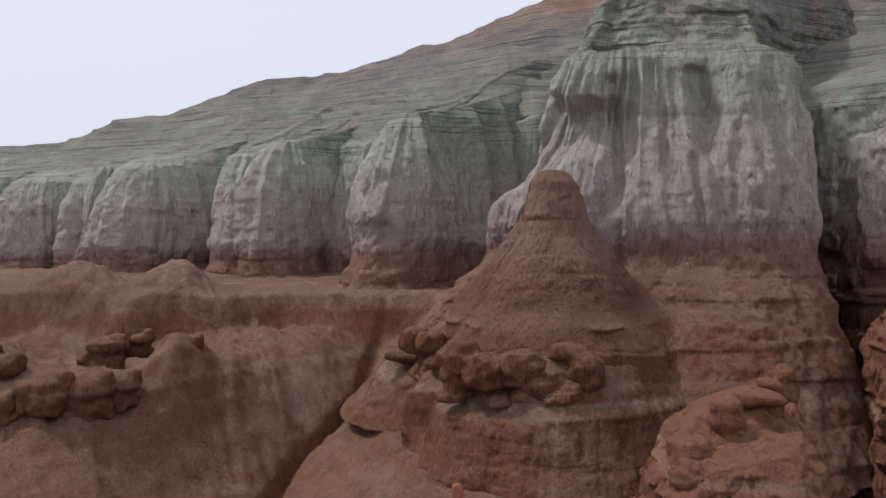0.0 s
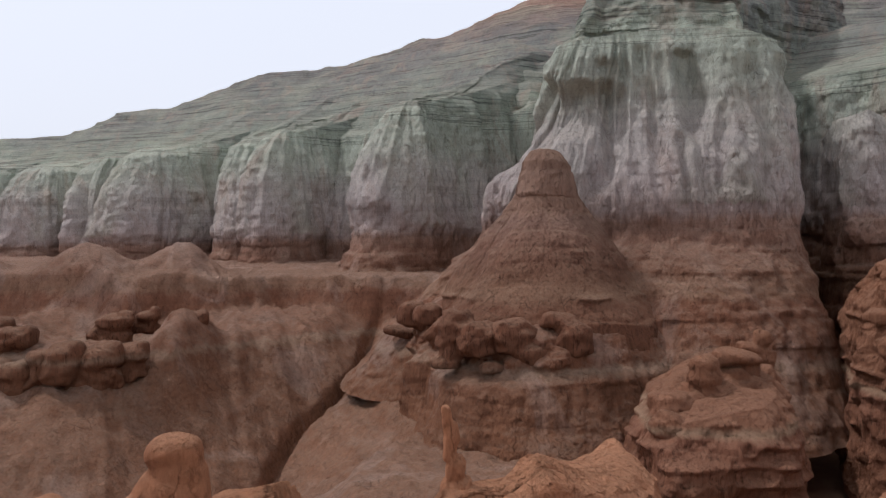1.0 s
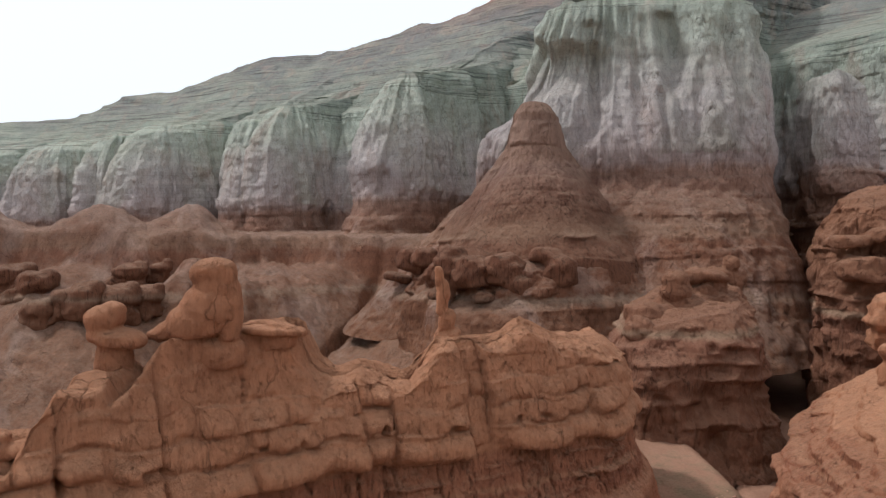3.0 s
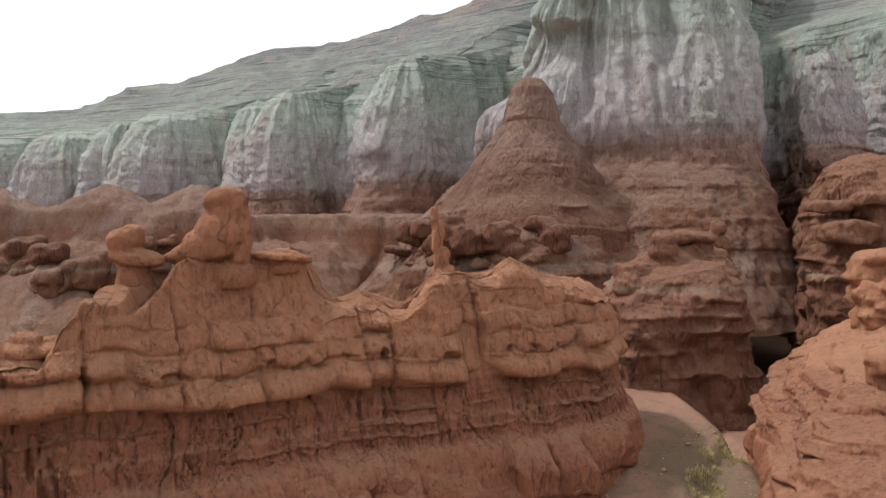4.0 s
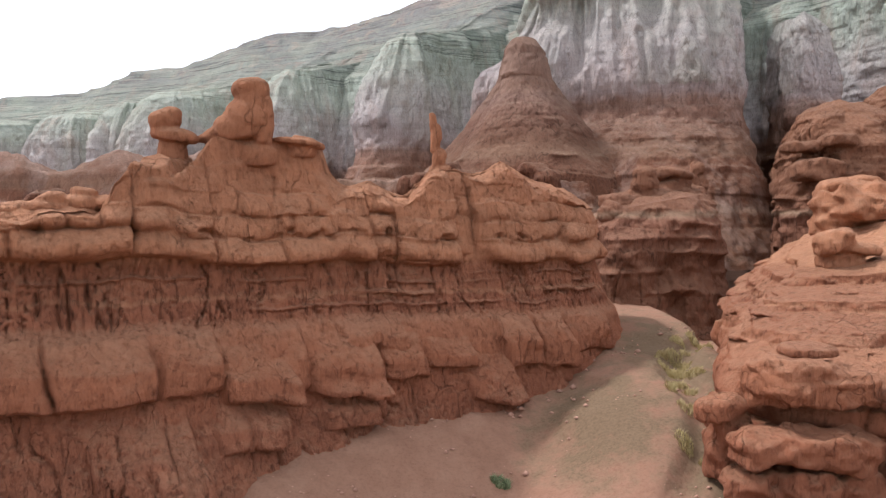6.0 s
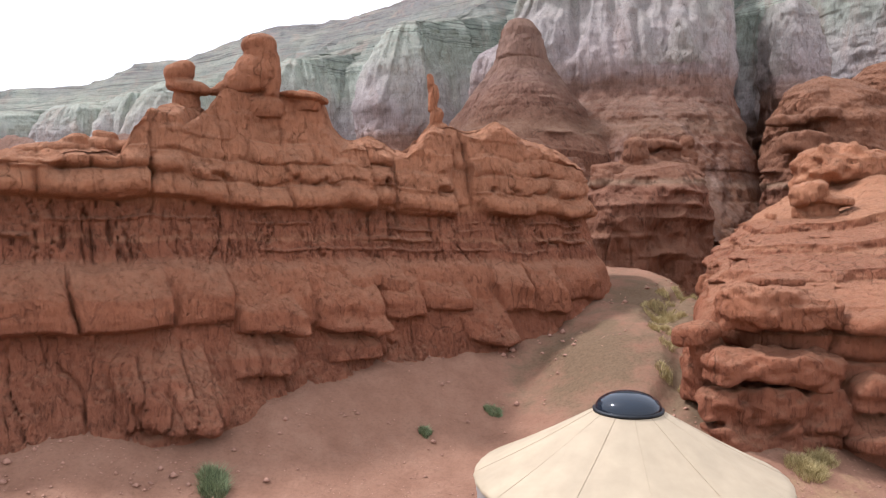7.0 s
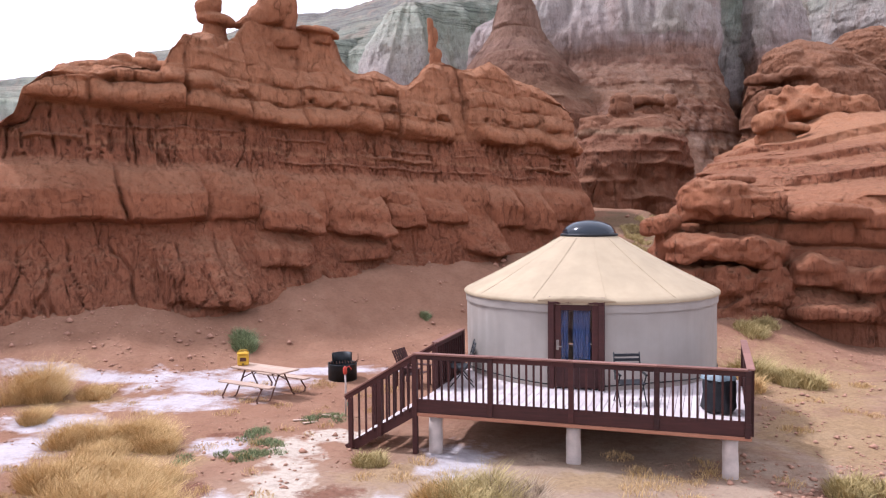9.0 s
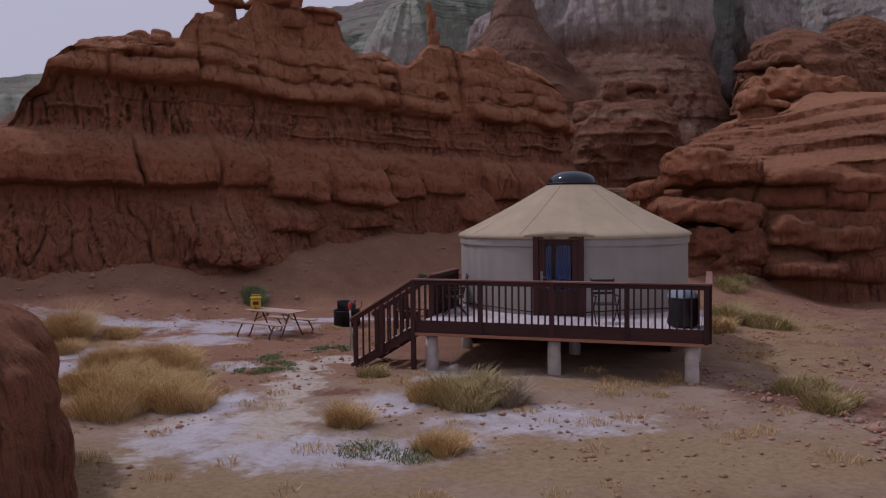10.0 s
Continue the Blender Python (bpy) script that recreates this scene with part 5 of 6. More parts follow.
def tube(points, r, sides=8):
    """A bent round bar through points."""
    bm = bmesh.new()
    pts = [Vector(p) for p in points]
    rings = []
    for i, p in enumerate(pts):
        d = (pts[min(i + 1, len(pts) - 1)] - pts[max(i - 1, 0)]).normalized()
        s = d.orthogonal().normalized() if i == 0 else (last - d * last.dot(d)).normalized()
        last = s
        u = d.cross(s)
        rings.append([bm.verts.new(p + r * (math.cos(k * 2 * math.pi / sides) * s + math.sin(k * 2 * math.pi / sides) * u)) for k in range(sides)])
    for a, b in zip(rings, rings[1:]):
        for k in range(sides):
            bm.faces.new((a[k], a[(k + 1) % sides], b[(k + 1) % sides], b[k]))
    bm.faces.new(rings[0][::-1])
    bm.faces.new(rings[-1])
    for f in bm.faces:
        f.smooth = True
    return bm


def lathe(profile, sides=48, a0=0.0, a1=2 * math.pi, wave=None):
    """A turned shape from (radius, height) pairs; wave(angle, height) adds to the radius."""
    bm = bmesh.new()
    full = abs(a1 - a0 - 2 * math.pi) < 1e-6
    n = sides if full else sides + 1
    rows = []
    for r, z in profile:
        rows.append([bm.verts.new(((r + (wave(a0 + (a1 - a0) * k / sides, z) if wave else 0)) * math.cos(a0 + (a1 - a0) * k / sides),
                                   (r + (wave(a0 + (a1 - a0) * k / sides, z) if wave else 0)) * math.sin(a0 + (a1 - a0) * k / sides), z)) for k in range(n)])
    for a, b in zip(rows, rows[1:]):
        for k in range(sides):
            j = (k + 1) % n
            bm.faces.new((a[k], a[j], b[j], b[k])).smooth = True
    return bm


def anchor(name, m, label, category, group=""):
    ob = new(name)
    ob.matrix_world = m
    ob.empty_display_size = 0.2
    return tagged(ob, label, category, group)


def wood_material(name, dark, light, rough=0.65, along=(1.5, 22, 22)):
    n = Nodes(name)
    p = n.add("ShaderNodeTexCoord").outputs["Object"]
    rnd = n.add("ShaderNodeObjectInfo").outputs["Random"]
    grain = n.noise(n.stretch(p, *along), 1.0, 6, 0.7, 0.5)
    worn = n.noise(p, 2.3, 4, 0.6)
    f = n.math("ADD", n.math("MULTIPLY", grain, 0.55), n.math("ADD", n.math("MULTIPLY", worn, 0.3), n.math("MULTIPLY", rnd, 0.25)))
    return n.done(n.ramp(f, [(0.3, dark), (0.75, light)]), rough, n.bump(grain, 0.4, 0.006), spec=0.3)


def canvas_material(name, color, seams):
    n = Nodes(name)
    p = n.add("ShaderNodeTexCoord").outputs["Object"]
    sx = n.add("ShaderNodeSeparateXYZ", i0=p)
    weave, stain = n.noise(p, 60, 3), n.noise(p, 0.9, 5, 0.6)
    run = n.noise(n.stretch(p, 3, 3, 0.25), 1.0, 5, 0.6)
    col = n.ramp(stain, [(0.3, tuple(c * 0.86 for c in color)), (0.7, tuple(min(1, c * 1.06) for c in color))])
    col = n.mix(0.35, col, n.ramp(run, [(0.35, (0.84, 0.82, 0.8)), (0.6, (1, 1, 1))]), "MULTIPLY")
    fold = n.noise(n.stretch(p, 1.2, 1.2, 0.5), 1.0, 3, 0.5)
    return n.done(col, 0.75, n.bump(fold, 0.35, 0.08, n.bump(weave, 0.15, 0.002)), spec=0.25)


roof_cloth = canvas_material("cream_roof_canvas", (0.40, 0.32, 0.21), True)
wall_cloth = canvas_material("pale_wall_canvas", (0.335, 0.30, 0.265), False)
dark_wood = wood_material("dark_stained_wood", (0.020, 0.008, 0.008), (0.075, 0.024, 0.020))
trim_wood = wood_material("orange_worn_board", (0.16, 0.06, 0.035), (0.38, 0.17, 0.10))
cap_wood = wood_material("worn_cap_board", (0.11, 0.045, 0.035), (0.26, 0.13, 0.10))
deck_board = wood_material("weathered_deck_board", (0.42, 0.36, 0.36), (0.62, 0.56, 0.56), 0.7, (22, 1.5, 22))
table_wood = wood_material("weathered_table_plank", (0.30, 0.20, 0.15), (0.52, 0.39, 0.30), 0.7)
concrete = plain("pale_concrete", (0.50, 0.43, 0.39), 0.85, 0.25, 5.0, 0.3, 0.01)
black_steel = plain("black_steel", (0.022, 0.024, 0.026), 0.5, 0.4, 9.0, 0.2, 0.003, 0.6, 0.4)
rust_steel = plain("rusty_steel", (0.10, 0.045, 0.03), 0.7, 0.4, 12.0, 0.3, 0.003, 0.3)
yellow_plastic = plain("yellow_plastic", (0.55, 0.33, 0.03), 0.45, 0.15, 6.0, 0.05)
red_paint = plain("faded_red_paint", (0.42, 0.05, 0.03), 0.5, 0.3, 14.0, 0.1)
green_plastic = plain("green_plastic", (0.03, 0.16, 0.11), 0.4, 0.2, 9.0, 0.1)
cover_cloth = plain("black_cover_cloth", (0.02, 0.022, 0.026), 0.6, 0.4, 5.0, 0.5, 0.02)
blue_tarp = plain("pale_blue_tarp", (0.17, 0.22, 0.25), 0.45, 0.2, 5.0, 0.5, 0.02)
curtain = plain("blue_curtain", (0.05, 0.09, 0.22), 0.8, 0.4, 4.0, 0.3, 0.01)
brass = plain("dull_metal", (0.35, 0.33, 0.30), 0.35, 0.2, 10.0, 0.05, 0.001, 0.9)


def glass_material(name, color, rough, transmit):
    n = Nodes(name)
    n.put(n.b.inputs["Transmission Weight"], transmit)
    n.put(n.b.inputs["IOR"], 1.45)
    return n.done(color, rough, spec=0.5)


door_glass = glass_material("door_glass", (0.85, 0.9, 0.95), 0.02, 1.0)
dome_plastic = glass_material("smoked_dome", (0.012, 0.018, 0.026), 0.08, 0.0)

YAW, FLOOR = -18.4, 1.05
FRONT, SIDE = 6.3, 3.35
camp_m = pose(0.3, -2.3, 0, 0, 0, YAW)

# deck: local x along the front rail, y inwards
deck = anchor("deck", camp_m, "raised timber deck with dark-stained railings on concrete piers", "deck")
for k in range(43):
    x = 0.03 + k * 0.1465
    b = box(x, 0.03, FLOOR - 0.04, x + 0.138, SIDE + 0.6, FLOOR + random.uniform(-0.003, 0.003), 0.004)
    part("floorboard", b, deck_board, deck)
part("fascia", box(-0.02, -0.045, FLOOR - 0.20, FRONT + 0.02, 0.0, FLOOR + 0.075), dark_wood, deck)
part("fascia", box(FRONT, 0.0, FLOOR - 0.20, FRONT + 0.045, SIDE + 0.5, FLOOR + 0.012), dark_wood, deck)
part("fascia", box(-0.045, 1.2, FLOOR - 0.20, 0.0, SIDE + 0.5, FLOOR + 0.012), dark_wood, deck)
part("edge_board", box(-0.04, -0.065, FLOOR - 0.27, FRONT + 0.05, 0.02, FLOOR - 0.204), trim_wood, deck, "worn orange edge board")
for y in (0.5, 1.4, 2.3, 3.2):
    part("joist", box(0.05, y, FLOOR - 0.25, FRONT - 0.02, y + 0.05, FLOOR - 0.045, 0), dark_wood, deck)
TOP = 2.06


def posts(rows):
    for x, y, z0 in rows:
        part("post", box(x - 0.05, y - 0.05, z0, x + 0.05, y + 0.05, TOP - 0.03), dark_wood, deck)


posts([(0.0, -0.03, 0.0), (1.57, -0.03, FLOOR - 0.18), (3.15, -0.03, FLOOR - 0.18), (4.72, -0.03, FLOOR - 0.18), (6.28, -0.03, FLOOR - 0.22), (6.34, 0.12, FLOOR - 0.22), (6.33, 1.7, FLOOR - 0.18), (6.33, SIDE, FLOOR - 0.18), (-0.03, 1.3, FLOOR - 0.18), (-0.03, SIDE, FLOOR - 0.18)])


def railing(ax, ay, bx, by, n, z0=FLOOR, z1=FLOOR, skip=()):
    """Cap, top rail, bottom rail and balusters between two places; z0 and z1 are the floor at its ends."""
    h = TOP - FLOOR
    part("cap_rail", beam((ax, ay, z0 + h - 0.015), (bx, by, z1 + h - 0.015), 0.14, 0.035), cap_wood, deck, "worn flat cap rail")
    part("top_rail", beam((ax, ay, z0 + h - 0.085), (bx, by, z1 + h - 0.085), 0.04, 0.09), dark_wood, deck)
    for k in range(1, n):
        f = k / n
        x, y, z = ax + (bx - ax) * f, ay + (by - ay) * f, z0 + (z1 - z0) * f
        part("baluster", box(x - 0.019, y - 0.019, z + (0.02 if z0 == z1 else -0.12), x + 0.019, y + 0.019, z + h - 0.06, 0.004), dark_wood, deck)


for a, b in ((0.0, 1.57), (1.57, 3.15), (3.15, 4.72), (4.72, 6.28)):
    railing(a, -0.03, b, -0.03, 11)
railing(6.33, 0.0, 6.33, 1.7, 11)
railing(6.33, 1.7, 6.33, SIDE, 11)
railing(-0.03, 1.3, -0.03, SIDE, 14)
# outer boarding of the two side rails
for x in (6.37, -0.065):
    for k in range(14 if x < 0 else 22):
        y = (1.32 if x < 0 else 0.06) + k * 0.148
        part("side_board", box(x, y, FLOOR - 0.15, x + 0.02, y + 0.142, TOP - 0.07, 0.003), dark_wood, deck)
# stairs down along the front
RUN, RISE, STEPS = 0.275, 0.175, 6
for k in range(STEPS - 1):
    x1, z = -k * RUN, FLOOR - (k + 1) * RISE
    part("tread", box(x1 - RUN - 0.02, 0.06, z - 0.04, x1, 1.18, z), deck_board, deck)
for y in (0.02, 1.2):
    part("stringer", beam((0.02, y, FLOOR - 0.16), (-RUN * 5.6, y, FLOOR - 0.16 - RISE * 5.6 + 0.04), 0.045, 0.20), dark_wood, deck)
foot = (-RUN * 5.65, FLOOR - RISE * 5.5)
for y in (-0.02, 1.24):
    railing(0.0, y, foot[0], y, 10, FLOOR, foot[1] + 0.02)
    part("post", box(foot[0] - 0.045 + 0.12, y - 0.045, 0.0, foot[0] + 0.045 + 0.12, y + 0.045, foot[1] + 0.95), dark_wood, deck)
    part("post", box(foot[0] / 2 - 0.045, y - 0.045, FLOOR - 0.75, foot[0] / 2 + 0.045, y + 0.045, (FLOOR + foot[1]) / 2 + 0.9), dark_wood, deck)
for x, y in ((0.34, 0.25), (3.15, 0.25), (6.0, 0.25), (0.34, 3.0), (3.15, 3.0), (6.0, 3.0), (1.6, 6.5), (4.6, 6.5)):
    b = lathe([(0.02, -0.3), (0.145, -0.3), (0.145, 0.2), (0.14, 0.5), (0.135, FLOOR - 0.27), (0.02, FLOOR - 0.27)], 24, wave=lambda a, z: 0.006 * math.sin(3 * a + 9 * z))
    bmesh.ops.translate(b, vec=(x, y, 0), verts=b.verts)
    part("pier", b, concrete, deck, "pale round concrete pier")

# yurt: local -y is its front
yurt = anchor("yurt", pose(4.52, 1.62, FLOOR, 0, 0, YAW), "round canvas yurt with a cream roof and a smoked skylight dome", "yurt")
R, EAVE = 3.03, 1.90
DOOR = math.radians(-90 + 3.0)
HALF = 0.60 / R


def folds(a, z):
    d = (a - DOOR + math.pi) % (2 * math.pi) - math.pi
    left = max(0.0, min(1.0, (-d - 0.2) * 3)) if d < 0 else 0.0
    k = max(0.0, 1 - abs(z - 0.9) / 1.3)
    return (0.009 * left * k + 0.002) * math.sin(a * 46 + 0.9 * math.sin(a * 11)) + 0.012 * math.sin(a * 7 + 2 * z)


part("wall", lathe([(R, 0.0), (R, 0.15), (R, 0.6), (R - 0.005, 1.1), (R, 1.5), (R, EAVE)], 420, DOOR + HALF, DOOR - HALF + 2 * math.pi, folds), wall_cloth, yurt)
part("valance", lathe([(R + 0.035, EAVE - 0.25), (R + 0.042, EAVE - 0.12), (R + 0.03, EAVE - 0.01)], 300, DOOR + HALF - 0.02, DOOR - HALF + 0.02 + 2 * math.pi, lambda a, z: 0.006 * math.sin(a * 31) * (EAVE - z) * 4), wall_cloth, yurt, "stitched canvas valance under the eave")
RT, HT = 0.66, 1.32


def roof_wave(a, z):
    f = (z - EAVE) / HT
    return 0.012 * math.sin(a * 18) * math.sin(min(1, max(0, f)) * math.pi) + 0.008 * math.sin(a * 41 + 3 * z) * (1 - f)


prof = [(R + 0.07, EAVE - 0.07), (R + 0.085, EAVE - 0.03), (R + 0.06, EAVE + 0.02)] + [(R + 0.06 + (RT - R - 0.06) * f, EAVE + 0.02 + (HT - 0.02) * (f - 0.03 * math.sin(f * math.pi))) for f in [k / 18 for k in range(1, 19)]]
part("roof", lathe(prof, 260, wave=roof_wave), roof_cloth, yurt)
for k in range(12):
    a = math.radians(15 + 30 * k)
    part("roof_seam", tube([((R + 0.05 + (RT - R - 0.05) * f) * math.cos(a), (R + 0.05 + (RT - R - 0.05) * f) * math.sin(a), EAVE + 0.03 + (HT - 0.025) * (f - 0.03 * math.sin(f * math.pi))) for f in [q / 10 for q in range(11)]], 0.004, 6), roof_cloth, yurt)
part("skylight_ring", lathe([(0.60, EAVE + HT - 0.02), (0.70, EAVE + HT - 0.02), (0.71, EAVE + HT + 0.03), (0.66, EAVE + HT + 0.05), (0.60, EAVE + HT + 0.05)], 64), black_steel, yurt, "black ring round the skylight")
part("skylight_dome", lathe([(0.66 * math.cos(q), EAVE + HT + 0.04 + 0.34 * math.sin(q)) for q in [k * math.pi / 2 / 14 for k in range(14)]] + [(0.004, EAVE + HT + 0.38)], 64), dome_plastic, yurt, "smoked plastic skylight dome")
part("base_rope", tube([((R + 0.02) * math.cos(a), (R + 0.02) * math.sin(a), 0.10 + 0.03 * math.sin(a * 5)) for a in [DOOR + HALF + k * (2 * math.pi - 2 * HALF) / 90 for k in range(91)]], 0.014, 6), black_steel, yurt, "dark rope along the wall's foot")
# door, in its own frame of wood
dm = pose(0, 0, 0, 0, 0, math.degrees(DOOR) + 90)


def door_part(name, bm, material, parent, label=""):
    bmesh.ops.transform(bm, matrix=dm, verts=bm.verts)
    return part(name, bm, material, parent, label)


Y = -R - 0.02
for x0, x1, z0, z1 in ((-0.60, -0.47, 0, 1.98), (0.47, 0.60, 0, 1.98), (-0.60, 0.60, 1.84, 1.98)):
    door_part("door_frame", box(x0, Y - 0.05, z0, x1, Y + 0.22, z1 - (0.142 if x1 - x0 < 0.5 else 0), 0.008), dark_wood, yurt, "dark wooden door frame")
door = door_part("door", box(-0.468, Y + 0.02, 0.03, 0.468, Y + 0.065, 0.62, 0.006), dark_wood, yurt, "dark door with one tall glass pane")
for x0, x1, z0, z1 in ((-0.468, -0.33, 0.622, 1.836), (0.33, 0.468, 0.622, 1.836), (-0.328, 0.328, 1.70, 1.836)):
    door_part("stile", box(x0, Y + 0.02, z0, x1, Y + 0.065, z1, 0.005), dark_wood, door)
pane = door_part("pane", box(-0.328, Y + 0.038, 0.622, 0.328, Y + 0.048, 1.698, 0), door_glass, door, "door glass that mirrors the sky")
pane.visible_shadow = False
for k in range(12):
    x = -0.31 + k * 0.052
    if k in (3, 4):
        continue
    door_part("curtain_fold", tube([(x + 0.006 * math.sin(j), Y + 0.10, 0.62 + j * 0.135) for j in range(9)], 0.03, 8), curtain, door, "dark blue curtain behind the glass")
door_part("handle", tube([(-0.40, Y + 0.0, 0.92), (-0.40, Y - 0.03, 0.92), (-0.30, Y - 0.03, 0.92)], 0.012), brass, door, "metal lever handle")
door_part("lock_plate", box(-0.43, Y + 0.008, 0.84, -0.37, Y + 0.019, 1.06, 0.003), brass, door)
# rolled flap over the door
flap = bmesh.new()
rows = []
for k in range(33):
    u = -0.82 + 1.64 * k / 32
    lift = 0.09 * (1 - (u / 0.82) ** 2)
    row = []
    for q in range(6):
        out = 0.02 + 0.05 * math.sin(q / 5 * math.pi) + 0.02
        a = -math.pi / 2 + u / (R + 0.05)
        rr = R + 0.085 + out * (0.4 + 0.6 * (1 - (u / 0.82) ** 2))
        row.append(flap.verts.new((rr * math.cos(a), rr * math.sin(a), EAVE + 0.04 - 0.05 * q / 5 + lift * (1 - q / 5) + 0.006 * math.sin(u * 23 + q))))
    rows.append(row)
for a, b in zip(rows, rows[1:]):
    for q in range(5):
        flap.faces.new((a[q], a[q + 1], b[q + 1], b[q])).smooth = True
door_part("door_flap", flap, roof_cloth, yurt, "rolled canvas flap above the door")
# Added boards, unseen, that block light from reaching under the deck.
for k in range(46):
    a = 2 * math.pi * k / 46
    if math.sin(a) > -0.45:
        sk = box(-0.205, -0.012, -FLOOR - 0.1, 0.205, 0.012, -0.225, 0.004)
        bmesh.ops.transform(sk, matrix=pose((R - 0.05) * math.cos(a), (R - 0.05) * math.sin(a), 0, 0, 0, math.degrees(a) + 90), verts=sk.verts)
        part("skirt_board", sk, dark_wood, yurt)
part("floor_disc", lathe([(0.01, -0.03), (R + 0.04, -0.03), (R + 0.05, -0.05), (R + 0.05, -0.22), (0.01, -0.22)], 96), deck_board, yurt)


def on_deck(x, y, turn=0):
    return camp_m @ pose(x, y, FLOOR, 0, 0, turn)


# folding chairs, dark metal and cloth
def folding_chair(m, label):
    c = anchor("folding_chair", m, label, "chair", "chairs on the deck")
    for s in (-0.26, 0.26):
        part("leg", tube([(s, -0.26, 0.0), (s, 0.22, 0.60)], 0.014), black_steel, c)
        part("leg", tube([(s, 0.28, 0.0), (s, -0.20, 0.60)], 0.014), black_steel, c)
        part("armrest", box(s - 0.025, -0.24, 0.60, s + 0.025, 0.24, 0.63), black_steel, c)
        part("back_post", tube([(s, 0.18, 0.45), (s, 0.32, 0.98)], 0.014), black_steel, c)
    part("seat", box(-0.25, -0.22, 0.42, 0.25, 0.22, 0.445, 0.01), cover_cloth, c)
    for k in range(4):
        z = 0.62 + k * 0.09
        part("back_slat", box(-0.25, 0.225 + 0.024 * k, z, 0.25, 0.245 + 0.024 * k, z + 0.06, 0.006), cover_cloth, c)
    return c


folding_chair(on_deck(4.15, 1.05, 20), "dark folding chair standing by the yurt door")
folding_chair(on_deck(0.42, 1.75, -70), "dark folding chair by the stair head")

# covered barbecue in the corner
grill = anchor("barbecue", on_deck(5.8, 0.9, 5) @ Matrix.Diagonal((0.85, 0.85, 0.8, 1)), "barbecue under a black cover and a pale blue sheet", "barbecue")
b = lathe([(0.30, 0.02), (0.36, 0.10), (0.34, 0.45), (0.36, 0.72), (0.30, 0.88), (0.16, 0.97), (0.01, 0.99)], 28, wave=lambda a, z: 0.035 * math.sin(5 * a + 4 * z) + 0.02 * math.sin(9 * a))
part("cover", b, cover_cloth, grill)
b = lathe([(0.37, 0.80), (0.31, 0.94), (0.17, 1.02), (0.01, 1.05)], 28, wave=lambda a, z: 0.03 * math.sin(5 * a + 4 * z) + 0.025 * math.sin(8 * a + 1))
part("sheet", b, blue_tarp, grill, "crumpled pale blue sheet")
for x, y in ((-0.2, -0.2), (0.2, -0.2), (-0.2, 0.2), (0.2, 0.2)):
    part("caster", box(x - 0.03, y - 0.03, 0, x + 0.03, y + 0.03, 0.06), black_steel, grill)


def ground_at(x, y):
    return float(ground_z(np.array([x], float), np.array([y], float))[0])


# picnic table with bent tube legs; local x along its planks
tx, ty = -3.95, 3.0
table = anchor("picnic_table", pose(tx, ty, ground_at(tx, ty) - 0.01, 0, 0, -32), "weathered picnic table with plank benches on bent tube legs", "table")
for k in range(5):
    y = -0.35 + k * 0.142
    part("tabletop_plank", box(-0.92, y, 0.72, 0.92, y + 0.134, 0.76), table_wood, table)
for y in (-0.80, -0.66, 0.53, 0.67):
    part("bench_plank", box(-0.92, y, 0.42, 0.92, y + 0.13, 0.455), table_wood, table)
for x in (-0.62, 0.62):
    for s in (-1, 1):
        part("leg", tube([(x, s * 0.06, 0.72), (x, s * 0.12, 0.62), (x, s * 0.40, 0.10), (x, s * 0.46, 0.03), (x, s * 0.56, 0.0), (x, s * 0.80, 0.0), (x, s * 0.90, 0.04), (x, s * 0.92, 0.12), (x, s * 0.72, 0.40), (x, s * 0.58, 0.415)], 0.022, 8), rust_steel, table)
        part("brace", tube([(x, s * 0.20, 0.46), (x * 0.35, 0, 0.70)], 0.014, 6), rust_steel, table)
    part("crossbar", box(x - 0.02, -0.34, 0.69, x + 0.02, 0.34, 0.718), rust_steel, table)

# yellow water cooler near the table
can = anchor("water_jug", pose(-4.62, 3.42, ground_at(tx, ty) + 0.75, 0, 0, 12), "yellow plastic water jug standing on the picnic table", "jug")
part("body", box(-0.15, -0.13, 0.0, 0.15, 0.13, 0.30, 0.03), yellow_plastic, can)
part("lid", box(-0.16, -0.14, 0.302, 0.16, 0.14, 0.35, 0.02), yellow_plastic, can)
part("handle", tube([(-0.13, 0, 0.352), (-0.09, 0, 0.41), (0.09, 0, 0.41), (0.13, 0, 0.352)], 0.014), yellow_plastic, can)
part("tap", tube([(0.0, -0.131, 0.06), (0.0, -0.18, 0.06), (0.0, -0.18, 0.03)], 0.014), black_steel, can, "small dark tap")
part("label_plate", box(-0.08, -0.136, 0.12, 0.08, -0.131, 0.22, 0), rust_steel, can, "dark label plate")

# fire ring with a cooking stand
fx, fy = -2.1, 4.95
pit = anchor("fire_ring", pose(fx, fy, ground_at(fx, fy) - 0.02, 0, 0, 10), "black steel fire ring with a raised cooking grate", "fire pit")
part("ring", lathe([(0.37, 0.02), (0.42, 0.0), (0.42, 0.46), (0.43, 0.50), (0.40, 0.50), (0.39, 0.46), (0.37, 0.02)], 40), black_steel, pit)
part("hood", lathe([(0.30, 0.505), (0.31, 0.78), (0.29, 0.78), (0.28, 0.505)], 20, math.radians(20), math.radians(200)), black_steel, pit)
for k in range(9):
    part("grate_bar", tube([(-0.34 + k * 0.085, -0.2, 0.515), (-0.34 + k * 0.085, 0.2, 0.515)], 0.008, 6), rust_steel, pit)
part("handle", tube([(0.3, -0.2, 0.52), (0.44, -0.28, 0.62), (0.44, -0.28, 0.80)], 0.012), rust_steel, pit)

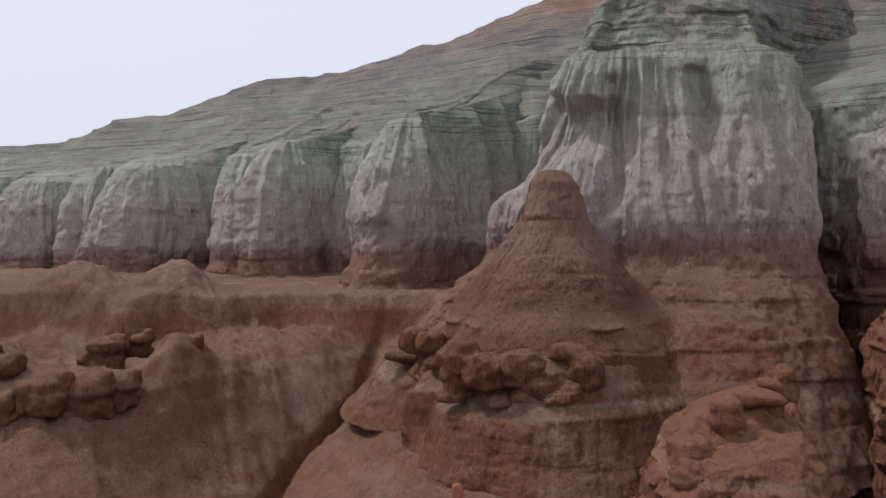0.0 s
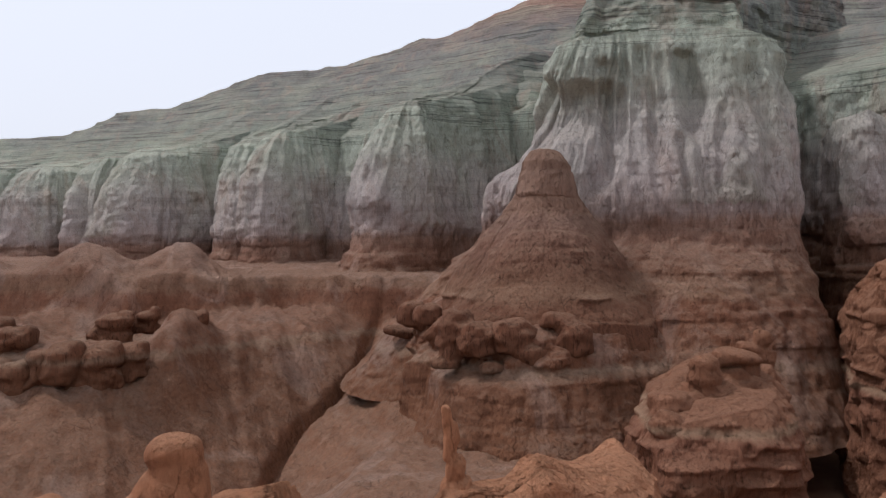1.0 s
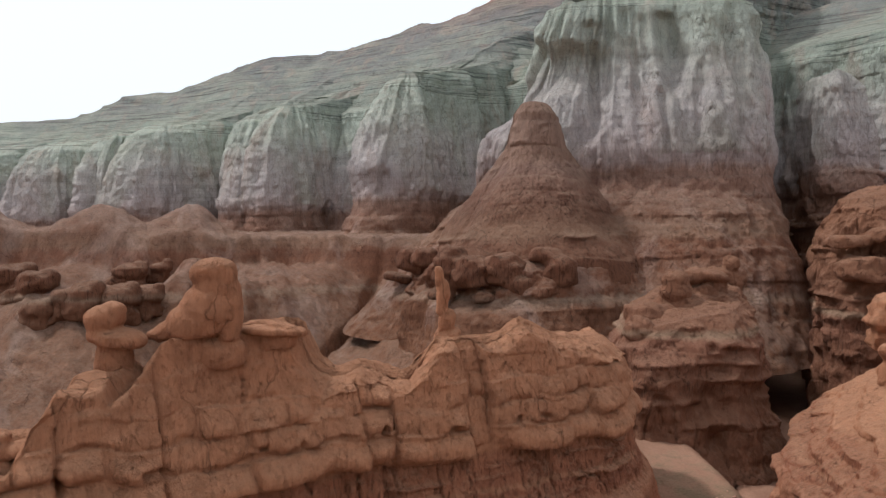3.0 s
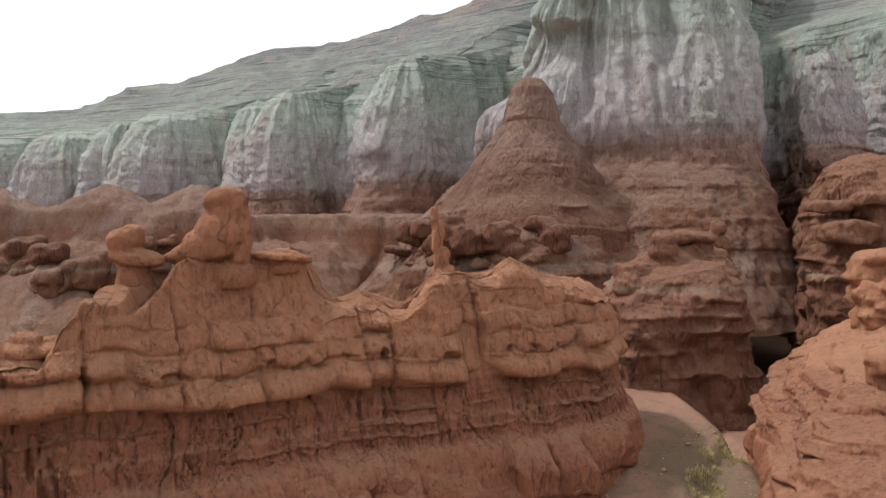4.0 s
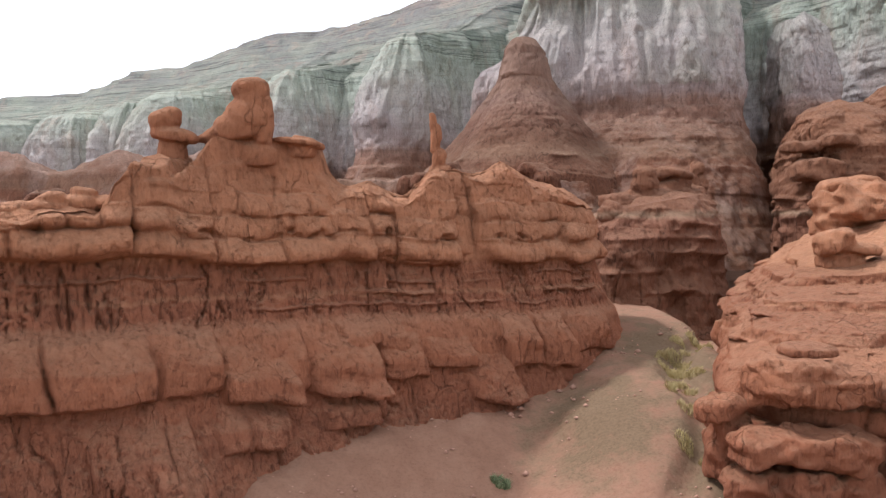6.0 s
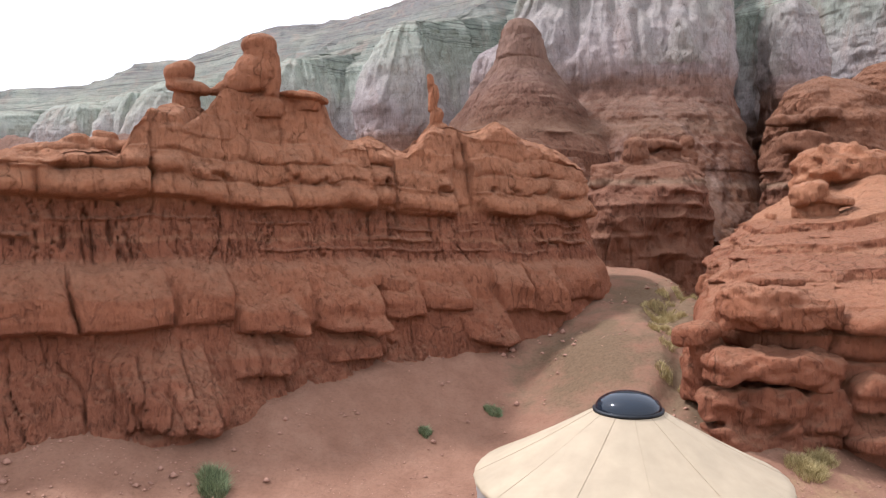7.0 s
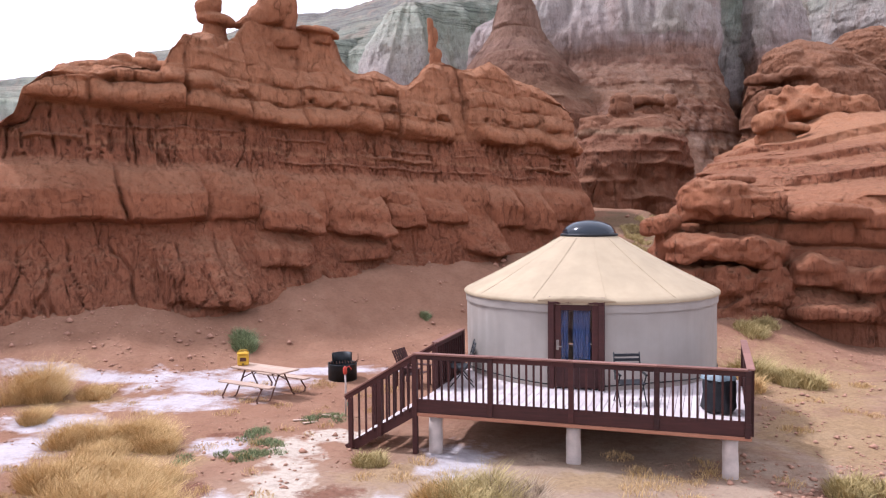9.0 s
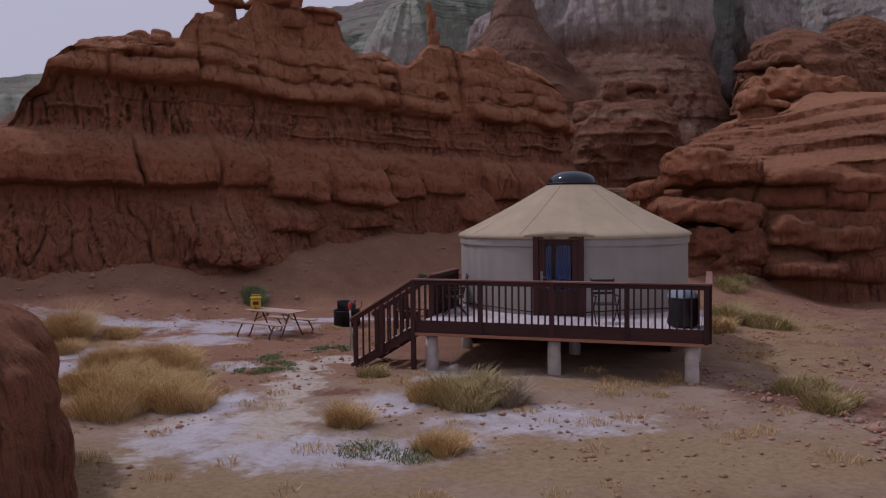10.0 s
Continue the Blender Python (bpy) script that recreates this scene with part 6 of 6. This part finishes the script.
# red-topped standpipe and green tap by the stairs
px, py = -1.5, 0.75
pipe = anchor("standpipe", pose(px, py, ground_at(px, py) - 0.03), "thin pale standpipe with a red handle", "water tap")
part("pipe", tube([(0, 0, 0), (0.01, 0, 0.8), (0, 0, 1.05)], 0.022, 8), concrete, pipe)
part("head", lathe([(0.03, 1.05), (0.05, 1.08), (0.05, 1.2), (0.03, 1.24), (0.005, 1.25)], 14), red_paint, pipe)
part("lever", tube([(0, 0, 1.2), (0.1, 0.02, 1.24), (0.16, 0.02, 1.16)], 0.014), red_paint, pipe)
px, py = -1.35, 0.35
cap = anchor("pipe_marker", pose(px, py, ground_at(px, py) - 0.03), "short green plastic pipe beside the stairs", "pipe")
part("stub", lathe([(0.05, 0.0), (0.05, 0.34), (0.06, 0.35), (0.06, 0.44), (0.04, 0.47), (0.005, 0.47)], 16), green_plastic, cap)
for k, (x, y, a, l) in enumerate([(-2.45, 0.35, 25, 0.5), (-2.25, 0.15, 40, 0.4), (-1.85, 0.75, -10, 0.45)]):
    w = new("scrap_board")
    w.matrix_world = pose(x, y, ground_at(x, y) + 0.015, 0, 4, a)
    tagged(w, "loose weathered board lying by the stairs", "board", "loose boards")
    part("plank", box(-l / 2, -0.04, -0.01, l / 2, 0.04, 0.012), table_wood, w)

# low wooden armchair behind the deck
ax, ay = 0.0, 3.9
arm = anchor("lounge_chair", pose(ax, ay, ground_at(ax, ay) - 0.01, 0, 0, 60), "dark slatted wooden armchair beside the deck", "chair")
for s in (-0.3, 0.3):
    part("leg", box(s - 0.04, -0.4, 0, s + 0.04, -0.3, 0.55), dark_wood, arm)
    part("leg", box(s - 0.03, 0.3, 0, s + 0.03, 0.4, 0.55), dark_wood, arm)
    part("armrest", box(s - 0.08, -0.45, 0.552, s + 0.08, 0.42, 0.58), dark_wood, arm)
for k in range(6):
    part("back_slat", beam((-0.26 + k * 0.104, 0.16, 0.32), (-0.29 + k * 0.115, 0.48, 1.0), 0.085, 0.022), dark_wood, arm)
for k in range(5):
    part("seat_slat", box(-0.27, -0.38 + k * 0.115, 0.38 - k * 0.02, 0.27, -0.28 + k * 0.115, 0.40 - k * 0.02), dark_wood, arm)


# ---- plants ----
def leaf_material(name, dark, light):
    n = Nodes(name)
    rnd = n.add("ShaderNodeNewGeometry").outputs["Random Per Island"]
    return n.done(n.ramp(rnd, [(0.1, dark), (0.9, light)]), 0.8, spec=0.15)


straw = leaf_material("dry_straw", (0.34, 0.21, 0.075), (0.70, 0.49, 0.23))
olive = leaf_material("dusty_olive", (0.26, 0.20, 0.08), (0.54, 0.43, 0.20))
green = leaf_material("sage_green", (0.10, 0.13, 0.06), (0.32, 0.35, 0.18))
twig = leaf_material("grey_twig", (0.22, 0.15, 0.10), (0.46, 0.36, 0.25))


def blades(name, spots, count, height, width, lean, material, seed):
    """Thin bent blades round many spots (x, y, radius), as one mesh."""
    rng = np.random.RandomState(seed)
    spots = np.array(spots, float)
    k = rng.choice(len(spots), count, p=spots[:, 2] ** 2 / (spots[:, 2] ** 2).sum())
    rr, aa = np.sqrt(rng.rand(count)), rng.rand(count) * 2 * np.pi
    x, y = spots[k, 0] + spots[k, 2] * rr * np.cos(aa), spots[k, 1] + spots[k, 2] * rr * np.sin(aa)
    z = ground_z(x, y) - 0.02
    h = height * rng.uniform(0.35, 1.0, count) * (1.15 - 0.6 * rr ** 2)
    b = rng.rand(count) * 2 * np.pi
    out = lean * h * rng.uniform(0.2, 1.0, count)
    dx, dy = np.cos(b) * out + 0.35 * h * rr * np.cos(aa) * lean, np.sin(b) * out + 0.35 * h * rr * np.sin(aa) * lean
    sx, sy = -np.sin(b + 0.8) * width, np.cos(b + 0.8) * width
    V = np.stack([np.stack([x - sx, y - sy, z], 1), np.stack([x + sx, y + sy, z], 1), np.stack([x + 0.35 * dx + sx * 0.8, y + 0.35 * dy + sy * 0.8, z + 0.6 * h], 1),
                  np.stack([x + 0.35 * dx - sx * 0.8, y + 0.35 * dy - sy * 0.8, z + 0.6 * h], 1), np.stack([x + dx, y + dy, z + h], 1)], 1).reshape(-1, 3)
    o = np.arange(count)[:, None] * 5
    loops = np.concatenate([np.concatenate([o, o + 1, o + 2, o + 3], 1), np.concatenate([o + 3, o + 2, o + 4], 1)], 1).ravel()
    starts = (np.arange(count)[:, None] * 7 + np.array([0, 4])).ravel()
    me = bpy.data.meshes.new(name)
    me.vertices.add(len(V))
    me.vertices.foreach_set("co", V.astype(np.float32).ravel())
    me.loops.add(len(loops))
    me.loops.foreach_set("vertex_index", loops.astype(np.int32))
    me.polygons.add(len(starts))
    me.polygons.foreach_set("loop_start", starts.astype(np.int32))
    me.update(calc_edges=True)
    me.materials.append(material)
    return new(name, me)


TUFTS = [(-10.0, 2.8, 0.7, 0.95), (-9.5, 2.5, 0.5, 0.6), (-8.6, 3.2, 0.6, 0.3), (-8.9, 0.6, 0.45, 0.35), (-11.2, 1.6, 0.5, 0.4), (-7.0, -1.2, 0.7, 0.5), (-6.0, -1.1, 0.75, 0.5), (-5.3, -1.6, 0.6, 0.42), (-6.2, -2.4, 0.6, 0.36), (-6.2, -3.9, 0.7, 0.5), (-5.3, -3.6, 0.65, 0.42), (-4.5, -4.0, 0.6, 0.44),
         (-5.3, -5.0, 0.75, 0.5), (-4.4, -5.2, 0.7, 0.5), (-4.9, -6.0, 0.7, 0.46), (-3.7, -5.7, 0.5, 0.4), (-0.6, -7.0, 0.42, 0.42), (1.0, -8.6, 0.5, 0.3)]
for n, (x, y, r, h) in enumerate(TUFTS):
    rng = np.random.RandomState(n)
    spots = [(x + rng.uniform(-0.6, 0.6) * r, y + rng.uniform(-0.6, 0.6) * r, r * rng.uniform(0.25, 0.6)) for _ in range(7)]
    tagged(blades("grass_tuft", spots, int(6200 * r), h * 1.15, 0.0036, 1.5, straw, 200 + n), "tuft of dry straw-coloured desert grass", "grass", "dry tufts")
for n, (x, y, r, h, mat, lab) in enumerate([(-5.7, 8.1, 0.7, 0.42, green, "low dark green desert shrub"), (9.7, 4.6, 0.9, 0.7, olive, "straw-green bush beside the deck"), (10.7, 3.6, 0.8, 0.5, olive, "straw-green bush beside the deck"), (8.9, 3.0, 0.7, 0.5, straw, "straw-green bush beside the deck"), (1.4, -5.3, 0.9, 0.6, olive, "tangled dry bush before the deck"), (2.1, -5.3, 0.6, 0.5, twig, "tangled dry bush before the deck"),
                                            (0.8, -5.2, 0.6, 0.45, straw, "tangled dry bush before the deck"), (-0.6, -2.9, 0.4, 0.25, olive, "small weed by the stair foot"), (7.9, -6.3, 0.6, 0.4, olive, "dusty bush on the eroded bank"), (8.0, -4.6, 0.6, 0.35, olive, "dusty bush on the eroded bank"), (0.25, 12.3, 0.3, 0.22, green, "small green plant on the clay apron"), (2.6, 14.1, 0.35, 0.22, green, "small green plant on the clay apron"), (11.5, 8.6, 0.8, 0.35, olive, "straw-green bush below the stack")]):
    rng = np.random.RandomState(50 + n)
    spots = [(x + rng.uniform(-0.6, 0.6) * r, y + rng.uniform(-0.6, 0.6) * r, r * rng.uniform(0.2, 0.5)) for _ in range(8)]
    tagged(blades("bush", spots, int(3600 * r), h, 0.008, 1.2, mat, 300 + n), lab, "bush", "bushes")
rng = np.random.RandomState(5)
spots = [(-3.0 + rng.uniform(-0.5, 0.5), -1.6 + rng.uniform(-1.4, 1.2), 0.3) for _ in range(14)] + [(-1.9 + rng.uniform(-0.4, 0.3), 0.4 + rng.uniform(-0.3, 0.4), 0.22) for _ in range(8)] + [(-3.9 + rng.uniform(-0.5, 0.5), -2.3 + rng.uniform(-0.6, 0.6), 0.2) for _ in range(6)] + [(-0.2, -8.4, 0.5), (0.5, -8.8, 0.4)]
tagged(blades("weeds", spots, 5200, 0.12, 0.010, 0.9, green, 401), "low green weeds creeping over the pale soil", "weeds", kind="stuff")
spots = [(rng.uniform(-9, 14), rng.uniform(-12, 5), rng.uniform(0.1, 0.35)) for _ in range(300)]
spots = [q for q in spots if not (-0.5 < q[0] < 8.5 and -2.5 < q[1] < 5)]
tagged(blades("sparse_grass", spots, 20000, 0.16, 0.005, 0.9, straw, 402), "sparse dry grass over the camp floor", "grass", kind="stuff")
spots = [(8.4 + 0.34 * (y - 13) + 0.7 * math.sin(y * 0.55) + rng.uniform(-0.9, 0.9), y, rng.uniform(0.15, 0.4)) for y in np.arange(13, 26, 0.35)]
tagged(blades("wash_scrub", spots, 6500, 0.28, 0.010, 0.9, olive, 403), "dusty olive scrub along the dry wash", "scrub", kind="stuff")


# loose stones and clods
def stones(name, count, area, size, material, seed, keep=lambda x, y: np.ones(len(x), bool)):
    rng = np.random.RandomState(seed)
    x, y = rng.uniform(area[0], area[2], count), rng.uniform(area[1], area[3], count)
    ok = keep(x, y) & (vnoise(x * 0.5, y * 0.5, 0 * x, seed) > -0.15)
    x, y = x[ok], y[ok]
    n = len(x)
    s = size * rng.gamma(2.0, 0.5, n) + 0.012
    z = ground_z(x, y)
    t = np.array([[1, 0, 0], [-1, 0, 0], [0, 1, 0], [0, -1, 0], [0, 0, 0.7], [0, 0, -0.5]], float)
    f = np.array([[0, 2, 4], [2, 1, 4], [1, 3, 4], [3, 0, 4], [2, 0, 5], [1, 2, 5], [3, 1, 5], [0, 3, 5]])
    a = rng.rand(n) * 6.28
    base = t[None] * s[:, None, None] * rng.uniform(0.6, 1.3, (n, 6, 1))
    V = np.stack([base[..., 0] * np.cos(a)[:, None] - base[..., 1] * np.sin(a)[:, None] + x[:, None], base[..., 0] * np.sin(a)[:, None] + base[..., 1] * np.cos(a)[:, None] + y[:, None], base[..., 2] + z[:, None] + s[:, None] * 0.2], -1).reshape(-1, 3)
    F = (f[None] + (np.arange(n) * 6)[:, None, None]).reshape(-1, 3)
    me = bpy.data.meshes.new(name)
    me.vertices.add(len(V))
    me.vertices.foreach_set("co", V.astype(np.float32).ravel())
    me.loops.add(F.size)
    me.loops.foreach_set("vertex_index", F.ravel().astype(np.int32))
    me.polygons.add(len(F))
    me.polygons.foreach_set("loop_start", np.arange(0, F.size, 3).astype(np.int32))
    me.update(calc_edges=True)
    me.materials.append(material)
    return new(name, me)


clod = plain("red_clod", (0.36, 0.20, 0.135), 0.95, 0.35, 3.0, 0.3, 0.01)
tagged(stones("gravel", 9000, (-14, -16, 18, 12), 0.022, clod, 501, lambda x, y: ~((x > -0.2) & (x < 8) & (y > -3) & (y < 5))), "loose reddish stones and clods on the camp floor", "gravel", kind="stuff")
tagged(stones("rubble", 1600, (-14, 6, 14, 26), 0.05, clod, 502, lambda x, y: (fin_front(x, y) < 6) & (fin_front(x, y) > 0)), "broken red rubble at the foot of the wall", "rubble", kind="stuff")
tagged(stones("bank_clods", 1500, (4, -10, 15, -1), 0.035, clod, 503, lambda x, y: x > 6.5), "eroded red clods on the bank beside the deck", "rubble", kind="stuff")
